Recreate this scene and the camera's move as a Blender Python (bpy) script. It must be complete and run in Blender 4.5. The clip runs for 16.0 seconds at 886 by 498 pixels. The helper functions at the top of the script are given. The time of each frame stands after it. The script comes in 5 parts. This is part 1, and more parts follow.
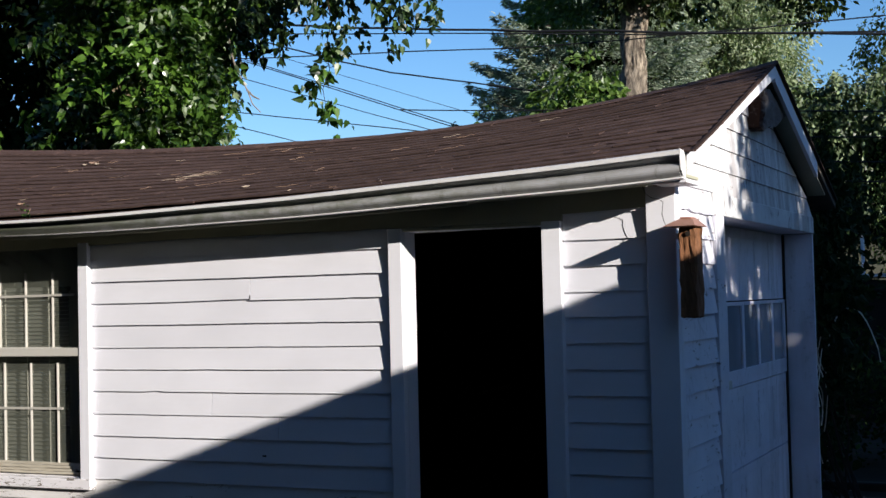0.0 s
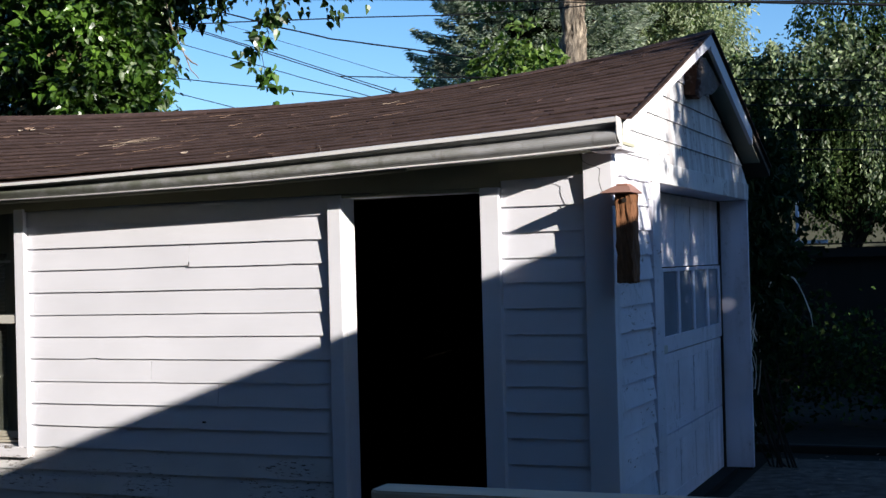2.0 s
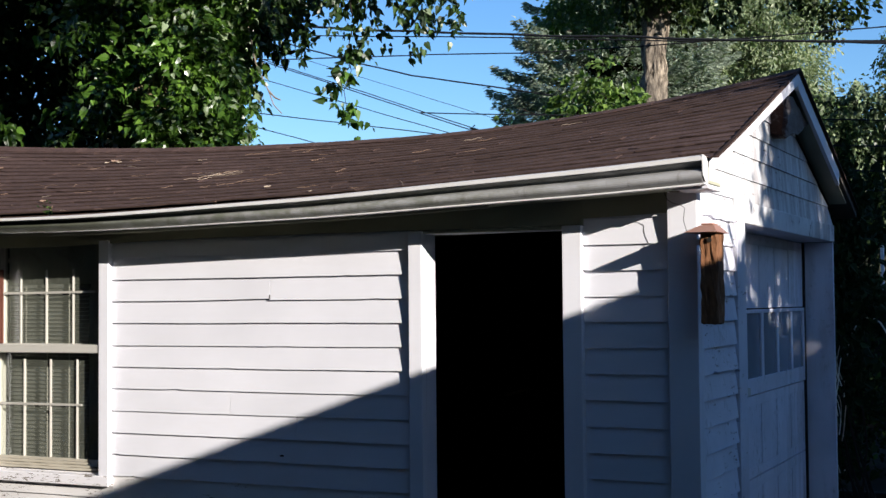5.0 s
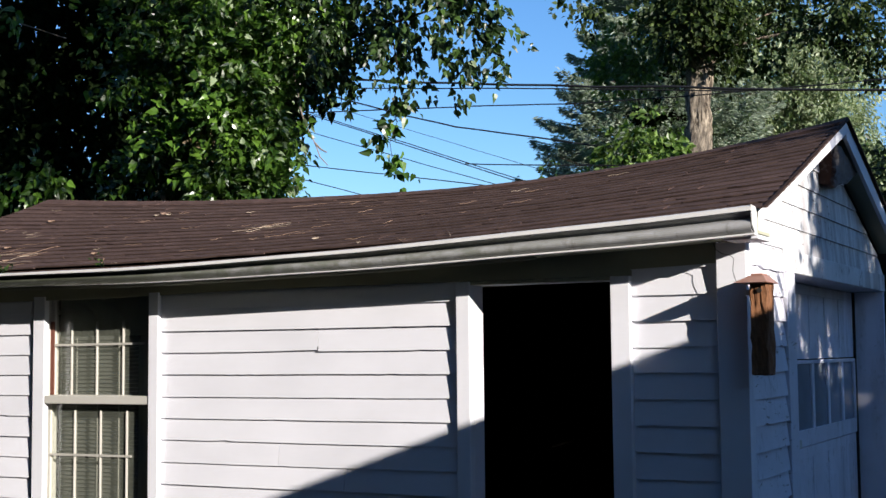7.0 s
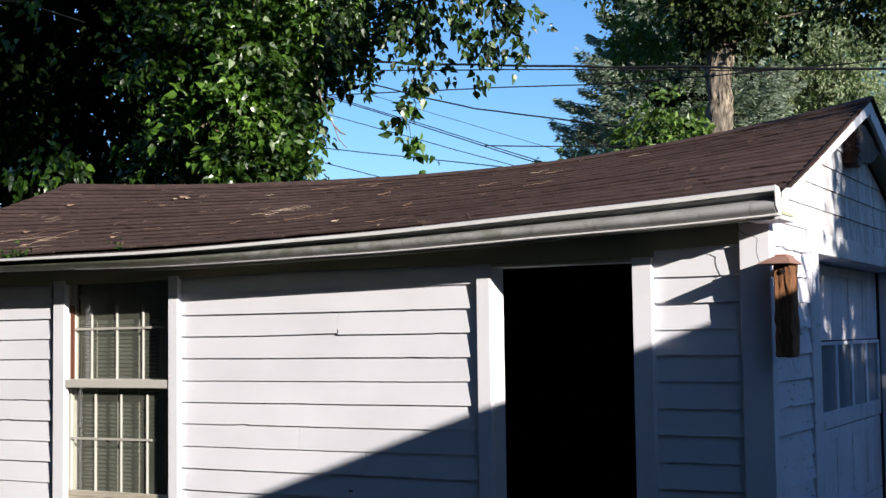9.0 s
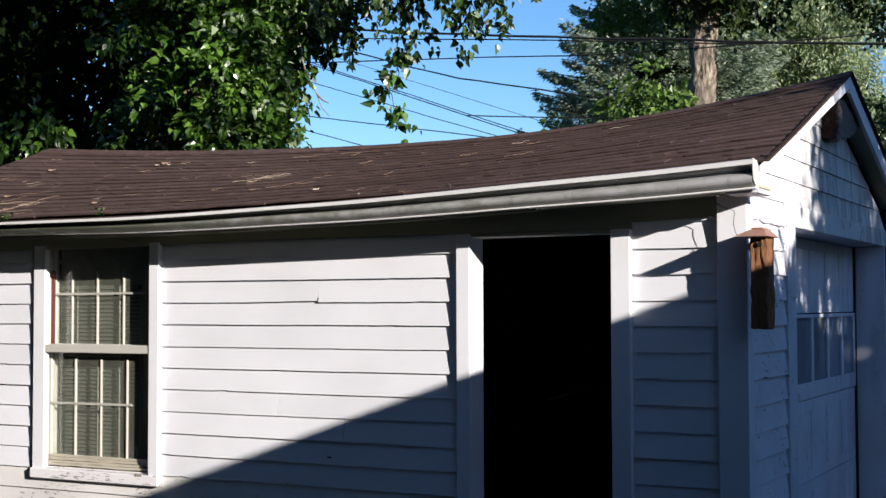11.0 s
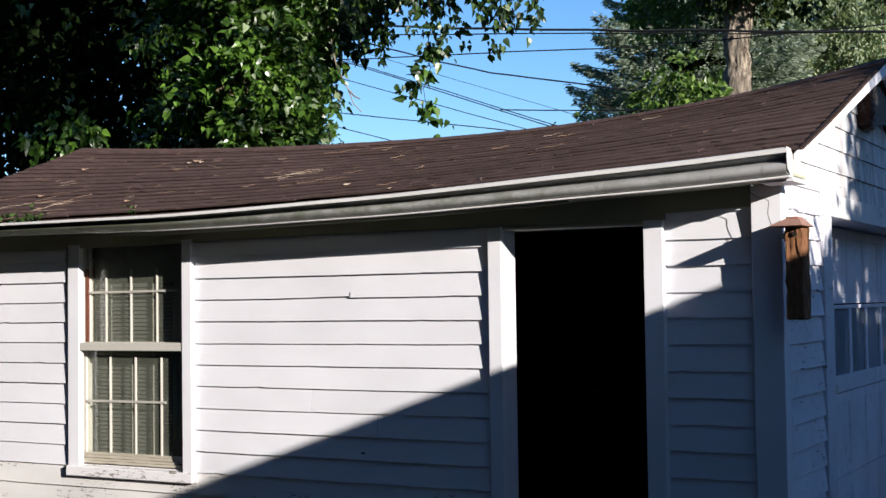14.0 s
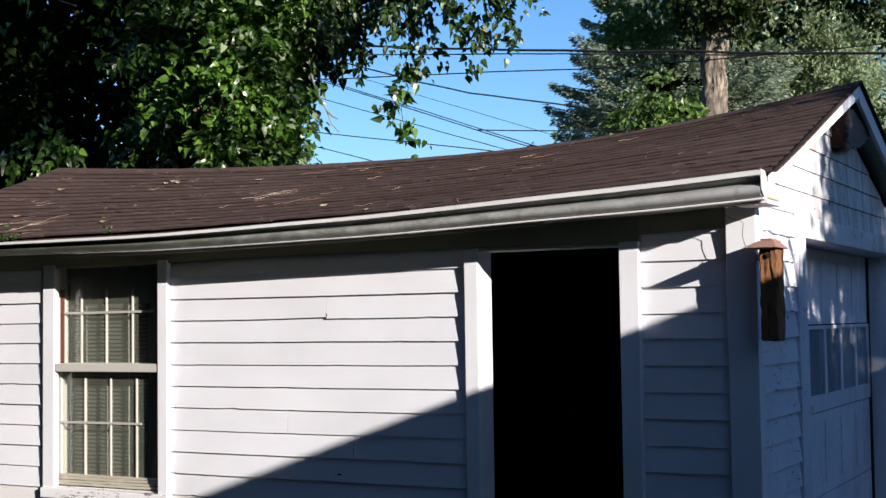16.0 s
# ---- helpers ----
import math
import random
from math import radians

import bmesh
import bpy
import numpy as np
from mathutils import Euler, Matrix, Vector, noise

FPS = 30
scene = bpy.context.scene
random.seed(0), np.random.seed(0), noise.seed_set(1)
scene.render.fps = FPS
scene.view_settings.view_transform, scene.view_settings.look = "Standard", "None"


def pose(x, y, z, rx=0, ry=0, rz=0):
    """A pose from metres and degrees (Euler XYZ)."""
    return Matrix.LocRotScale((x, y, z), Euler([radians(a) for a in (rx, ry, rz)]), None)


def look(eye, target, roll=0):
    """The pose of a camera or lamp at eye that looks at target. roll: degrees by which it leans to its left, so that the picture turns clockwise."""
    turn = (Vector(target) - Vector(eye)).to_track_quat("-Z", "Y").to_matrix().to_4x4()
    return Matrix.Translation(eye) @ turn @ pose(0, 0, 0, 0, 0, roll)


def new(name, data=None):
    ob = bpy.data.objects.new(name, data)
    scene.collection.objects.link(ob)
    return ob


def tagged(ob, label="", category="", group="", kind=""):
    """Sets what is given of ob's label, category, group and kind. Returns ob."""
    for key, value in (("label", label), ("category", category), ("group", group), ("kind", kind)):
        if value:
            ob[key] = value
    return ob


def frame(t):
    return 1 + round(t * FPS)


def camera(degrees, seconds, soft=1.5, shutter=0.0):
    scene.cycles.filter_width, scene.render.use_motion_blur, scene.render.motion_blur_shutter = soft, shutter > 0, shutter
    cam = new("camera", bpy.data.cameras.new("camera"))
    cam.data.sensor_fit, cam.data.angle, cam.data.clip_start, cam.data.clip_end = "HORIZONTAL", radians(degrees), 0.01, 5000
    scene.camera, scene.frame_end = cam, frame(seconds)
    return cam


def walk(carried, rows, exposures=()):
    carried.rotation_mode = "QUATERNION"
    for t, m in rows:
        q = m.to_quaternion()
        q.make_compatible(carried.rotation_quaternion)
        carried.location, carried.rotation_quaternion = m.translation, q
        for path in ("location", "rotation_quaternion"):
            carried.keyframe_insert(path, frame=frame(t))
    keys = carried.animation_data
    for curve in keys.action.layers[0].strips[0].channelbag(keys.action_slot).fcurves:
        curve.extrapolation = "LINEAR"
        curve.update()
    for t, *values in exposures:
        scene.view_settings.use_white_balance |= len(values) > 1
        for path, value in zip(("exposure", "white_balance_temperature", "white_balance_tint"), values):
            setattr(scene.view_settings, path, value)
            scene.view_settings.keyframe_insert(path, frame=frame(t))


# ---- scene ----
cam = camera(36.7, 16.0)
PATH = [
    (0, (1.786, -6.532, 1.666), (0.939, -4.722, 1.74), -1.4),
    (0.5, (1.791, -6.506, 1.658), (0.981, -4.679, 1.714), -1.2),
    (1, (1.829, -6.538, 1.65), (1.084, -4.682, 1.67), -1.3),
    (1.5, (1.834, -6.558, 1.655), (1.086, -4.703, 1.671), -1.4),
    (2, (1.811, -6.565, 1.659), (1.043, -4.718, 1.682), -1.5),
    (2.5, (1.816, -6.552, 1.655), (1.021, -4.717, 1.687), -1.4),
    (3, (1.816, -6.552, 1.654), (1.001, -4.726, 1.696), -1.4),
    (3.5, (1.814, -6.552, 1.66), (0.983, -4.733, 1.709), -1.2),
    (4, (1.801, -6.546, 1.657), (0.958, -4.733, 1.715), -0.9),
    (6.5, (1.748, -6.55, 1.665), (0.835, -4.775, 1.798), -0.5),
    (7, (1.757, -6.568, 1.663), (0.832, -4.802, 1.819), -0.6),
    (7.5, (1.75, -6.568, 1.666), (0.815, -4.807, 1.832), -0.7),
    (8, (1.741, -6.539, 1.669), (0.796, -4.783, 1.826), -0.8),
    (8.5, (1.732, -6.528, 1.666), (0.781, -4.774, 1.808), -0.9),
    (9, (1.731, -6.525, 1.666), (0.779, -4.771, 1.796), -0.8),
    (11.5, (1.765, -6.56, 1.66), (0.835, -4.791, 1.738), -0.1),
    (12, (1.765, -6.547, 1.649), (0.823, -4.784, 1.717), -0.1),
    (12.5, (1.749, -6.527, 1.636), (0.763, -4.787, 1.682), -0.6),
    (13, (1.763, -6.565, 1.646), (0.747, -4.843, 1.701), -0.9),
    (13.5, (1.754, -6.522, 1.647), (0.754, -4.792, 1.715), -0.8),
    (14, (1.764, -6.508, 1.651), (0.786, -4.765, 1.73), -0.8),
    (14.5, (1.764, -6.51, 1.654), (0.8, -4.76, 1.738), -0.7),
    (15, (1.769, -6.499, 1.653), (0.809, -4.747, 1.747), -0.7),
    (15.5, (1.773, -6.509, 1.659), (0.82, -4.754, 1.763), -0.7),
    (16, (1.779, -6.508, 1.662), (0.83, -4.751, 1.769), -0.8),
]
walk(cam, [(t, look(eye, target, roll)) for t, eye, target, roll in PATH], exposures=[(0.0, 0.7), (0.6, 0.7), (1.2, 0.78), (2.0, 0.87), (16.0, 0.87)])

# ---- world and sun ----
SUN = Vector((2.1, -1.0, 0.62)).normalized()          # towards the low sun
world = bpy.data.worlds.new("sky")
scene.world = world
world.use_nodes = True
wn = world.node_tree
sky = wn.nodes.new("ShaderNodeTexSky")
sky.sky_type, sky.sun_disc = "NISHITA", False
sky.sun_elevation = math.asin(SUN.z)
sky.sun_rotation = math.atan2(SUN.x, SUN.y)
sky.air_density, sky.dust_density, sky.ozone_density = 1.0, 0.2, 2.0
wn.nodes["Background"].inputs["Strength"].default_value = 0.07
deep = wn.nodes.new("ShaderNodeHueSaturation")           # clear, deep evening blue
deep.inputs["Saturation"].default_value = 1.1
cast = wn.nodes.new("ShaderNodeMix")
cast.data_type, cast.blend_type = "RGBA", "MULTIPLY"
cast.inputs["Factor"].default_value = 1.0
cast.inputs[7].default_value = (0.93, 1.13, 1.47, 1)
wn.links.new(sky.outputs["Color"], cast.inputs[6])
wn.links.new(cast.outputs[2], deep.inputs["Color"])
wn.links.new(deep.outputs["Color"], wn.nodes["Background"].inputs["Color"])
lamp = bpy.data.lights.new("sun", "SUN")
lamp.energy, lamp.angle, lamp.color = 5.0, radians(0.32), (1.0, 0.935, 0.865)
sun = new("sun", lamp)
sun.matrix_world = look(SUN * 60, (0, 0, 0))

# ---- materials ----


class Mat:
    """A principled material with helper calls for its nodes."""

    def __init__(self, name, rough=0.6, metal=0.0, spec=0.5):
        self.m = bpy.data.materials.new(name)
        self.m.use_nodes = True
        self.t = self.m.node_tree
        self.b = self.t.nodes["Principled BSDF"]
        self.b.inputs["Roughness"].default_value = rough
        self.b.inputs["Metallic"].default_value = metal
        self.b.inputs["Specular IOR Level"].default_value = spec
        self.co = self.t.nodes.new("ShaderNodeTexCoord").outputs["Object"]

    def link(self, a, b):
        self.t.links.new(a, b)

    def mapped(self, scale):
        n = self.t.nodes.new("ShaderNodeMapping")
        n.inputs["Scale"].default_value = scale
        self.link(self.co, n.inputs["Vector"])
        return n.outputs["Vector"]

    def noise(self, scale, detail=4.0, stretch=(1, 1, 1), rough=0.55):
        n = self.t.nodes.new("ShaderNodeTexNoise")
        n.inputs["Scale"].default_value, n.inputs["Detail"].default_value, n.inputs["Roughness"].default_value = scale, detail, rough
        self.link(self.mapped(stretch), n.inputs["Vector"])
        return n.outputs["Fac"]

    def ramp(self, fac, *stops):
        n = self.t.nodes.new("ShaderNodeValToRGB")
        e = n.color_ramp.elements
        while len(e) < len(stops):
            e.new(0.5)
        for k, (p, c) in enumerate(stops):
            e[k].position = p
            e[k].color = (*c, 1) if isinstance(c, tuple) else (c, c, c, 1)
        self.link(fac, n.inputs["Fac"])
        return n.outputs["Color"]

    def mix(self, fac, a, b, kind="MIX"):
        n = self.t.nodes.new("ShaderNodeMix")
        n.data_type, n.blend_type = "RGBA", kind
        for sock, v in ((n.inputs["Factor"], fac), (n.inputs[6], a), (n.inputs[7], b)):
            if isinstance(v, (int, float)):
                sock.default_value = v if sock.type == "VALUE" else (v, v, v, 1)
            elif isinstance(v, tuple):
                sock.default_value = (*v, 1)
            else:
                self.link(v, sock)
        return n.outputs[2]

    def rand(self):
        return self.t.nodes.new("ShaderNodeObjectInfo").outputs["Random"]

    def island(self):
        return self.t.nodes.new("ShaderNodeNewGeometry").outputs["Random Per Island"]

    def color(self, c):
        if isinstance(c, tuple):
            self.b.inputs["Base Color"].default_value = (*c, 1)
        else:
            self.link(c, self.b.inputs["Base Color"])
        return self

    def rough(self, r):
        self.link(r, self.b.inputs["Roughness"])
        return self

    def bump(self, height, strength=0.3, dist=0.01):
        n = self.t.nodes.new("ShaderNodeBump")
        n.inputs["Strength"].default_value, n.inputs["Distance"].default_value = strength, dist
        self.link(height, n.inputs["Height"])
        self.link(n.outputs["Normal"], self.b.inputs["Normal"])
        return self


def paint(name, base, dirt=0.12, peel=0.0, wood=(0.13, 0.11, 0.095), streak=0.0, fine=7):
    """Old house paint on boards: brush grain, grime, and flaking down to grey wood."""
    m = Mat(name, 0.62, spec=0.3)
    grain = m.noise(9, 5, (1.2, 1.2, 14))
    stain = m.noise(1.6, 5, (1, 1, 1.6))
    c = m.mix(m.ramp(stain, (0.35, 0.0), (0.75, 1.0)), base, tuple(v * (1 - dirt) for v in base))
    c = m.mix(m.ramp(grain, (0.3, 0.0), (0.9, 0.35)), c, tuple(v * 0.9 for v in base))
    c = m.mix(m.rand(), c, m.mix(0.94, (0, 0, 0), c, "MIX"))
    if streak:
        run = m.noise(4.2, 6, (1, 1.7, 0.2), 0.6)
        patch = m.noise(1.3, 3)
        sep = m.t.nodes.new("ShaderNodeSeparateXYZ")
        m.link(m.mapped((0.25, 0.25, 0.25)), sep.inputs["Vector"])
        patch = m.mix(1.0, patch, m.ramp(sep.outputs["Y"], (0.28, 0.3), (0.36, 1.6), (0.62, 1.6), (0.8, 0.9)), "MULTIPLY")
        wet = m.mix(1.0, m.ramp(run, (0.42, 0.0), (0.55, streak)), m.ramp(patch, (0.34, 0.15), (0.5, 1.0)), "MULTIPLY")
        c = m.mix(wet, c, m.mix(m.noise(26, 4, (1, 1, 0.4)), (0.15, 0.125, 0.12), (0.36, 0.32, 0.31)))
        scab = m.noise(34, 6, (1, 1.0, 0.55), 0.7)
        where = m.mix(1.0, m.ramp(run, (0.42, 0.0), (0.55, 1.0)), m.ramp(m.noise(3.3, 3), (0.42, 0.0), (0.56, 1.0)), "MULTIPLY")
        c = m.mix(m.mix(1.0, where, m.ramp(scab, (0.55, 0.0), (0.59, min(1.0, streak * 1.4))), "MULTIPLY"), c, (0.07, 0.05, 0.045))
    flake = m.noise(fine, 8, (1, 1, 5.0), 0.68)
    group = m.noise(1.9, 3, (1, 1, 3.0))
    lo = 0.72 - peel
    mask = m.mix(1.0, m.ramp(flake, (lo, 0.0), (lo + 0.02, 1.0)), m.ramp(group, (0.5, 0.0), (0.56, 1.0)), "MULTIPLY")
    c = m.mix(mask, c, m.mix(grain, tuple(v * 0.5 for v in wood), wood))
    m.color(c)
    h = m.mix(mask, m.mix(0.2, 1.0, grain), (0.3, 0.3, 0.3))
    return m.bump(h, 0.35, 0.004).m


M_SIDING = paint("white_siding_paint", (0.715, 0.713, 0.757))
M_LOW = paint("flaking_siding_paint", (0.7, 0.68, 0.67), 0.25, 0.145, (0.15, 0.125, 0.105), 0.0, 21)
M_GABLE = paint("white_gable_paint", (0.73, 0.72, 0.785), 0.25, 0.13, (0.3, 0.27, 0.25), 0.18, 9)
M_PEAK = paint("stained_gable_paint", (0.74, 0.74, 0.75), 0.3, 0.1, (0.2, 0.16, 0.14), 0.6, 9)
M_GDOOR = paint("garage_door_paint", (0.73, 0.715, 0.79), 0.22, 0.06, (0.3, 0.27, 0.25), 0.25, 9)
M_TRIM = paint("white_trim_paint", (0.735, 0.733, 0.772), 0.1, 0.0)
# Boards under the eave: the grey-olive colour carries the eave's shade.
M_EAVE_SHADE = paint("eave_shade_paint", (0.35, 0.345, 0.25), 0.3, 0.04)
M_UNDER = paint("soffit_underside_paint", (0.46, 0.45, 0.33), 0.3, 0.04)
M_SILL = paint("cracked_sill_paint", (0.74, 0.72, 0.74), 0.15, 0.17, (0.2, 0.17, 0.14), 0.0, 16)
M_SASH = paint("sash_paint", (0.52, 0.5, 0.45), 0.12, 0.0)
M_SASH_BAR = paint("cream_bar_paint", (0.44, 0.42, 0.375), 0.15, 0.0)


def m_roof():
    m = Mat("brown_asphalt_shingle", 0.95, spec=0.15)
    g = m.noise(160, 3)
    big = m.noise(1.3, 4)
    c = m.mix(m.ramp(big, (0.3, 0.0), (0.75, 1.0)), (0.066, 0.036, 0.03), (0.11, 0.063, 0.052))
    c = m.mix(m.ramp(g, (0.35, 0.0), (0.8, 0.7)), c, (0.2, 0.14, 0.12))
    blotch = m.noise(17, 4, (0.5, 1, 1), 0.65)
    c = m.mix(m.ramp(blotch, (0.4, 0.0), (0.66, 0.55)), c, (0.036, 0.021, 0.018))
    c = m.mix(m.ramp(m.noise(55, 3, (0.4, 1, 1)), (0.55, 0.0), (0.72, 0.35)), c, (0.17, 0.115, 0.1))
    c = m.mix(m.rand(), c, m.mix(0.28, c, (0.03, 0.02, 0.018)))
    return m.color(c).bump(m.mix(0.4, g, blotch), 0.6, 0.006).m


def m_plain(name, c, rough=0.6, metal=0.0, vary=0.25, scale=12, bump=0.15, spec=0.4, stretch=(1, 1, 1), dist=0.004):
    m = Mat(name, rough, metal, spec)
    n = m.noise(scale, 6, stretch)
    big = m.noise(scale / 9, 4, stretch)
    dark = tuple(v * (1 - vary) for v in c)
    k = m.mix(m.ramp(n, (0.3, 0.0), (0.75, 1.0)), dark, c)
    k = m.mix(m.ramp(big, (0.35, 0.0), (0.75, 0.6)), k, dark)
    return m.color(k).bump(n, bump, dist).m


def m_leaf(name, a, b, glow=0.3, rough=0.42, spec=0.5, pale=0.0):
    m = Mat(name, rough, spec=spec)
    isl = m.island()
    c = m.mix(m.ramp(isl, (0.0, 0.0), (0.6, 0.25), (1.0, 1.0)), a, b)
    if pale:
        c = m.mix(m.ramp(isl, (1 - pale, 0.0), (1 - pale + 0.01, 1.0)), c, (0.34, 0.42, 0.25))
    c = m.mix(m.ramp(m.noise(0.9, 3), (0.35, 0.0), (0.7, 0.5)), c, tuple(v * 0.6 for v in a))
    m.color(c)
    tr = m.t.nodes.new("ShaderNodeBsdfTranslucent")
    m.link(m.mix(1.0, c, (0.8, 1.1, 0.4), "MULTIPLY"), tr.inputs["Color"])
    mx = m.t.nodes.new("ShaderNodeMixShader")
    mx.inputs["Fac"].default_value = glow
    m.link(m.b.outputs["BSDF"], mx.inputs[1])
    m.link(tr.outputs["BSDF"], mx.inputs[2])
    m.link(mx.outputs["Shader"], m.t.nodes["Material Output"].inputs["Surface"])
    return m.m


def m_glass():
    """Thin window glass: tinted see-through with a clear reflection and a painted haze film."""
    m = Mat("window_glass", 0.05)
    t = m.t
    see = t.nodes.new("ShaderNodeBsdfTransparent")
    see.inputs["Color"].default_value = (0.82, 0.85, 0.79, 1)
    gloss = t.nodes.new("ShaderNodeBsdfGlossy")
    gloss.inputs["Roughness"].default_value = 0.03
    fr = t.nodes.new("ShaderNodeFresnel")
    fr.inputs["IOR"].default_value = 1.85
    mx = t.nodes.new("ShaderNodeMixShader")
    m.link(fr.outputs["Fac"], mx.inputs["Fac"])
    m.link(see.outputs["BSDF"], mx.inputs[1])
    m.link(gloss.outputs["BSDF"], mx.inputs[2])
    # Grey-green diffuse film paints the pane's haze and dull reflection.
    haze = t.nodes.new("ShaderNodeBsdfDiffuse")
    haze.inputs["Color"].default_value = (0.3, 0.32, 0.26, 1)
    film = t.nodes.new("ShaderNodeMixShader")
    m.link(m.ramp(m.noise(6, 5), (0.3, 0.17), (0.8, 0.27)), film.inputs["Fac"])
    m.link(mx.outputs["Shader"], film.inputs[1])
    m.link(haze.outputs["BSDF"], film.inputs[2])
    m.link(film.outputs["Shader"], t.nodes["Material Output"].inputs["Surface"])
    return m.m


M_ROOF = m_roof()
M_CUT = m_plain("black_asphalt_cut_edge", (0.06, 0.04, 0.034), 0.95, spec=0.05)
M_DECK = m_plain("roof_boards", (0.09, 0.075, 0.06), 0.9)
# Near-black colour carries the dark of the unlit inside, gaps and holes.
M_DARK = m_plain("unlit_near_black", (0.028, 0.024, 0.02), 0.95, spec=0.1)


def m_gutter():
    """White enamel gone grey, with green algae and rusty specks thicker to the west, plus painted shade there."""
    m = Mat("weathered_white_gutter", 0.42, 0.0, 0.45)
    n = m.noise(9, 7, (1, 1.6, 1.6), 0.66)
    drip = m.noise(30, 5, (1, 0.5, 0.35), 0.6)
    big = m.noise(1.1, 3)
    sep = m.t.nodes.new("ShaderNodeSeparateXYZ")
    m.link(m.mapped((0.2, 0.2, 0.2)), sep.inputs["Vector"])
    map_x = m.t.nodes.new("ShaderNodeMapRange")
    map_x.inputs["From Min"].default_value, map_x.inputs["From Max"].default_value = 0.0, -0.36
    m.link(sep.outputs["X"], map_x.inputs["Value"])
    grime = m.mix(1.0, m.ramp(n, (0.33, 0.1), (0.6, 1.0)), m.mix(map_x.outputs["Result"], 0.3, 0.95), "MULTIPLY")
    c = m.mix(grime, (0.37, 0.365, 0.375), m.mix(big, (0.13, 0.145, 0.105), (0.22, 0.22, 0.195)))
    c = m.mix(m.ramp(drip, (0.56, 0.0), (0.7, 0.6)), c, (0.13, 0.125, 0.1))
    # Dark olive over the west end paints the trough's own shade.
    shade_x = m.t.nodes.new("ShaderNodeMapRange")
    shade_x.inputs["From Min"].default_value, shade_x.inputs["From Max"].default_value = -0.42, -0.85
    m.link(sep.outputs["X"], shade_x.inputs["Value"])
    c = m.mix(m.mix(1.0, shade_x.outputs["Result"], m.ramp(n, (0.3, 0.7), (0.5, 1.0)), "MULTIPLY"), c, (0.06, 0.066, 0.045))
    return m.color(c).bump(n, 0.12, 0.003).m


M_GUTTER = m_gutter()
M_GUTTER_LIP = m_plain("white_gutter_lip", (0.76, 0.75, 0.735), 0.45, vary=0.16, scale=16, stretch=(0.6, 1, 1))
M_GLASS = m_glass()
clear = Mat("clear_glass_inside")
see = clear.t.nodes.new("ShaderNodeBsdfTransparent")
clear.link(see.outputs["BSDF"], clear.t.nodes["Material Output"].inputs["Surface"])
M_CLEAR = clear.m
# Glossy grey-blue for the garage door's panes.
M_PANE = m_plain("grey_blue_pane", (0.3, 0.33, 0.38), 0.12, vary=0.2, scale=5, bump=0.02, spec=0.6)
M_BLIND = m_plain("cream_blind", (0.11, 0.11, 0.1), 0.5, vary=0.12)
M_PALE_STRIP = m_plain("greyed_pale_strip", (0.62, 0.6, 0.55), 0.9, vary=0.3)
M_VEIL = m_plain("pale_veil_sheet", (0.6, 0.62, 0.54), 0.9, vary=0.25, scale=7)
M_STOP = paint("cracked_cream_paint", (0.46, 0.42, 0.34), 0.35, 0.2, (0.16, 0.12, 0.09), 0.0, 16)
M_RUST = m_plain("red_brown_weatherstrip", (0.14, 0.045, 0.028), 0.7)

M_BIRD = m_plain("rusty_stained_wood", (0.28, 0.12, 0.05), 0.85, vary=0.6, scale=30, bump=0.8, stretch=(1, 1, 0.5), dist=0.012)
M_COPPER = m_plain("tarnished_copper", (0.5, 0.27, 0.2), 0.5, 0.35, vary=0.2)
M_RAIL = m_plain("grey_deck_wood", (0.8, 0.6, 0.42), 0.8, vary=0.25, scale=14, stretch=(0.15, 1, 1))
# Dirt and fence colours taken near black to carry the yard's deep shade.
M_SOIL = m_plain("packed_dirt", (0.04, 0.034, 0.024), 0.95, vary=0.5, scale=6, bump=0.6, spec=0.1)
M_FENCE = m_plain("shade_dark_fence", (0.02, 0.016, 0.011), 0.9, vary=0.4, scale=8, stretch=(1, 1, 0.1))


def m_bark():
    """Pale tan bark in rough vertical plates with dark furrows."""
    m = Mat("furrowed_bark", 0.95, spec=0.1)
    plate = m.noise(17, 6, (1, 1, 0.24), 0.66)
    big = m.noise(2.2, 3)
    fine = m.noise(34, 6, (1, 1, 0.25), 0.66)
    c = m.mix(m.ramp(plate, (0.4, 0.0), (0.58, 1.0)), (0.035, 0.029, 0.024), (0.4, 0.335, 0.255))
    c = m.mix(m.ramp(fine, (0.45, 0.0), (0.6, 0.7)), c, (0.09, 0.068, 0.05))
    c = m.mix(m.ramp(big, (0.4, 0.0), (0.6, 0.6)), c, (0.14, 0.12, 0.098))
    return m.color(c).bump(plate, 1.0, 0.05).m




def m_rot():
    """Rotten wood under worn paint: grey-white at the sound end, rust brown in the holes."""
    m = Mat("rotted_painted_wood", 0.9, spec=0.15)
    grain = m.noise(30, 6, (1, 0.35, 1.3), 0.65)
    sep = m.t.nodes.new("ShaderNodeSeparateXYZ")
    m.link(m.co, sep.inputs["Vector"])
    span = m.t.nodes.new("ShaderNodeMapRange")
    span.inputs["From Min"].default_value, span.inputs["From Max"].default_value = 1.72, 1.98
    m.link(sep.outputs["Y"], span.inputs["Value"])
    edge = m.mix(0.5, span.outputs["Result"], grain)
    # Rust and sound-wood tones are both lowered to carry the barge's shade.
    c = m.mix(m.ramp(edge, (0.4, 0.0), (0.56, 1.0)), m.mix(grain, (0.025, 0.012, 0.009), (0.07, 0.036, 0.026)), m.mix(grain, (0.08, 0.065, 0.055), (0.24, 0.2, 0.18)))
    return m.color(c).bump(grain, 0.7, 0.01).m


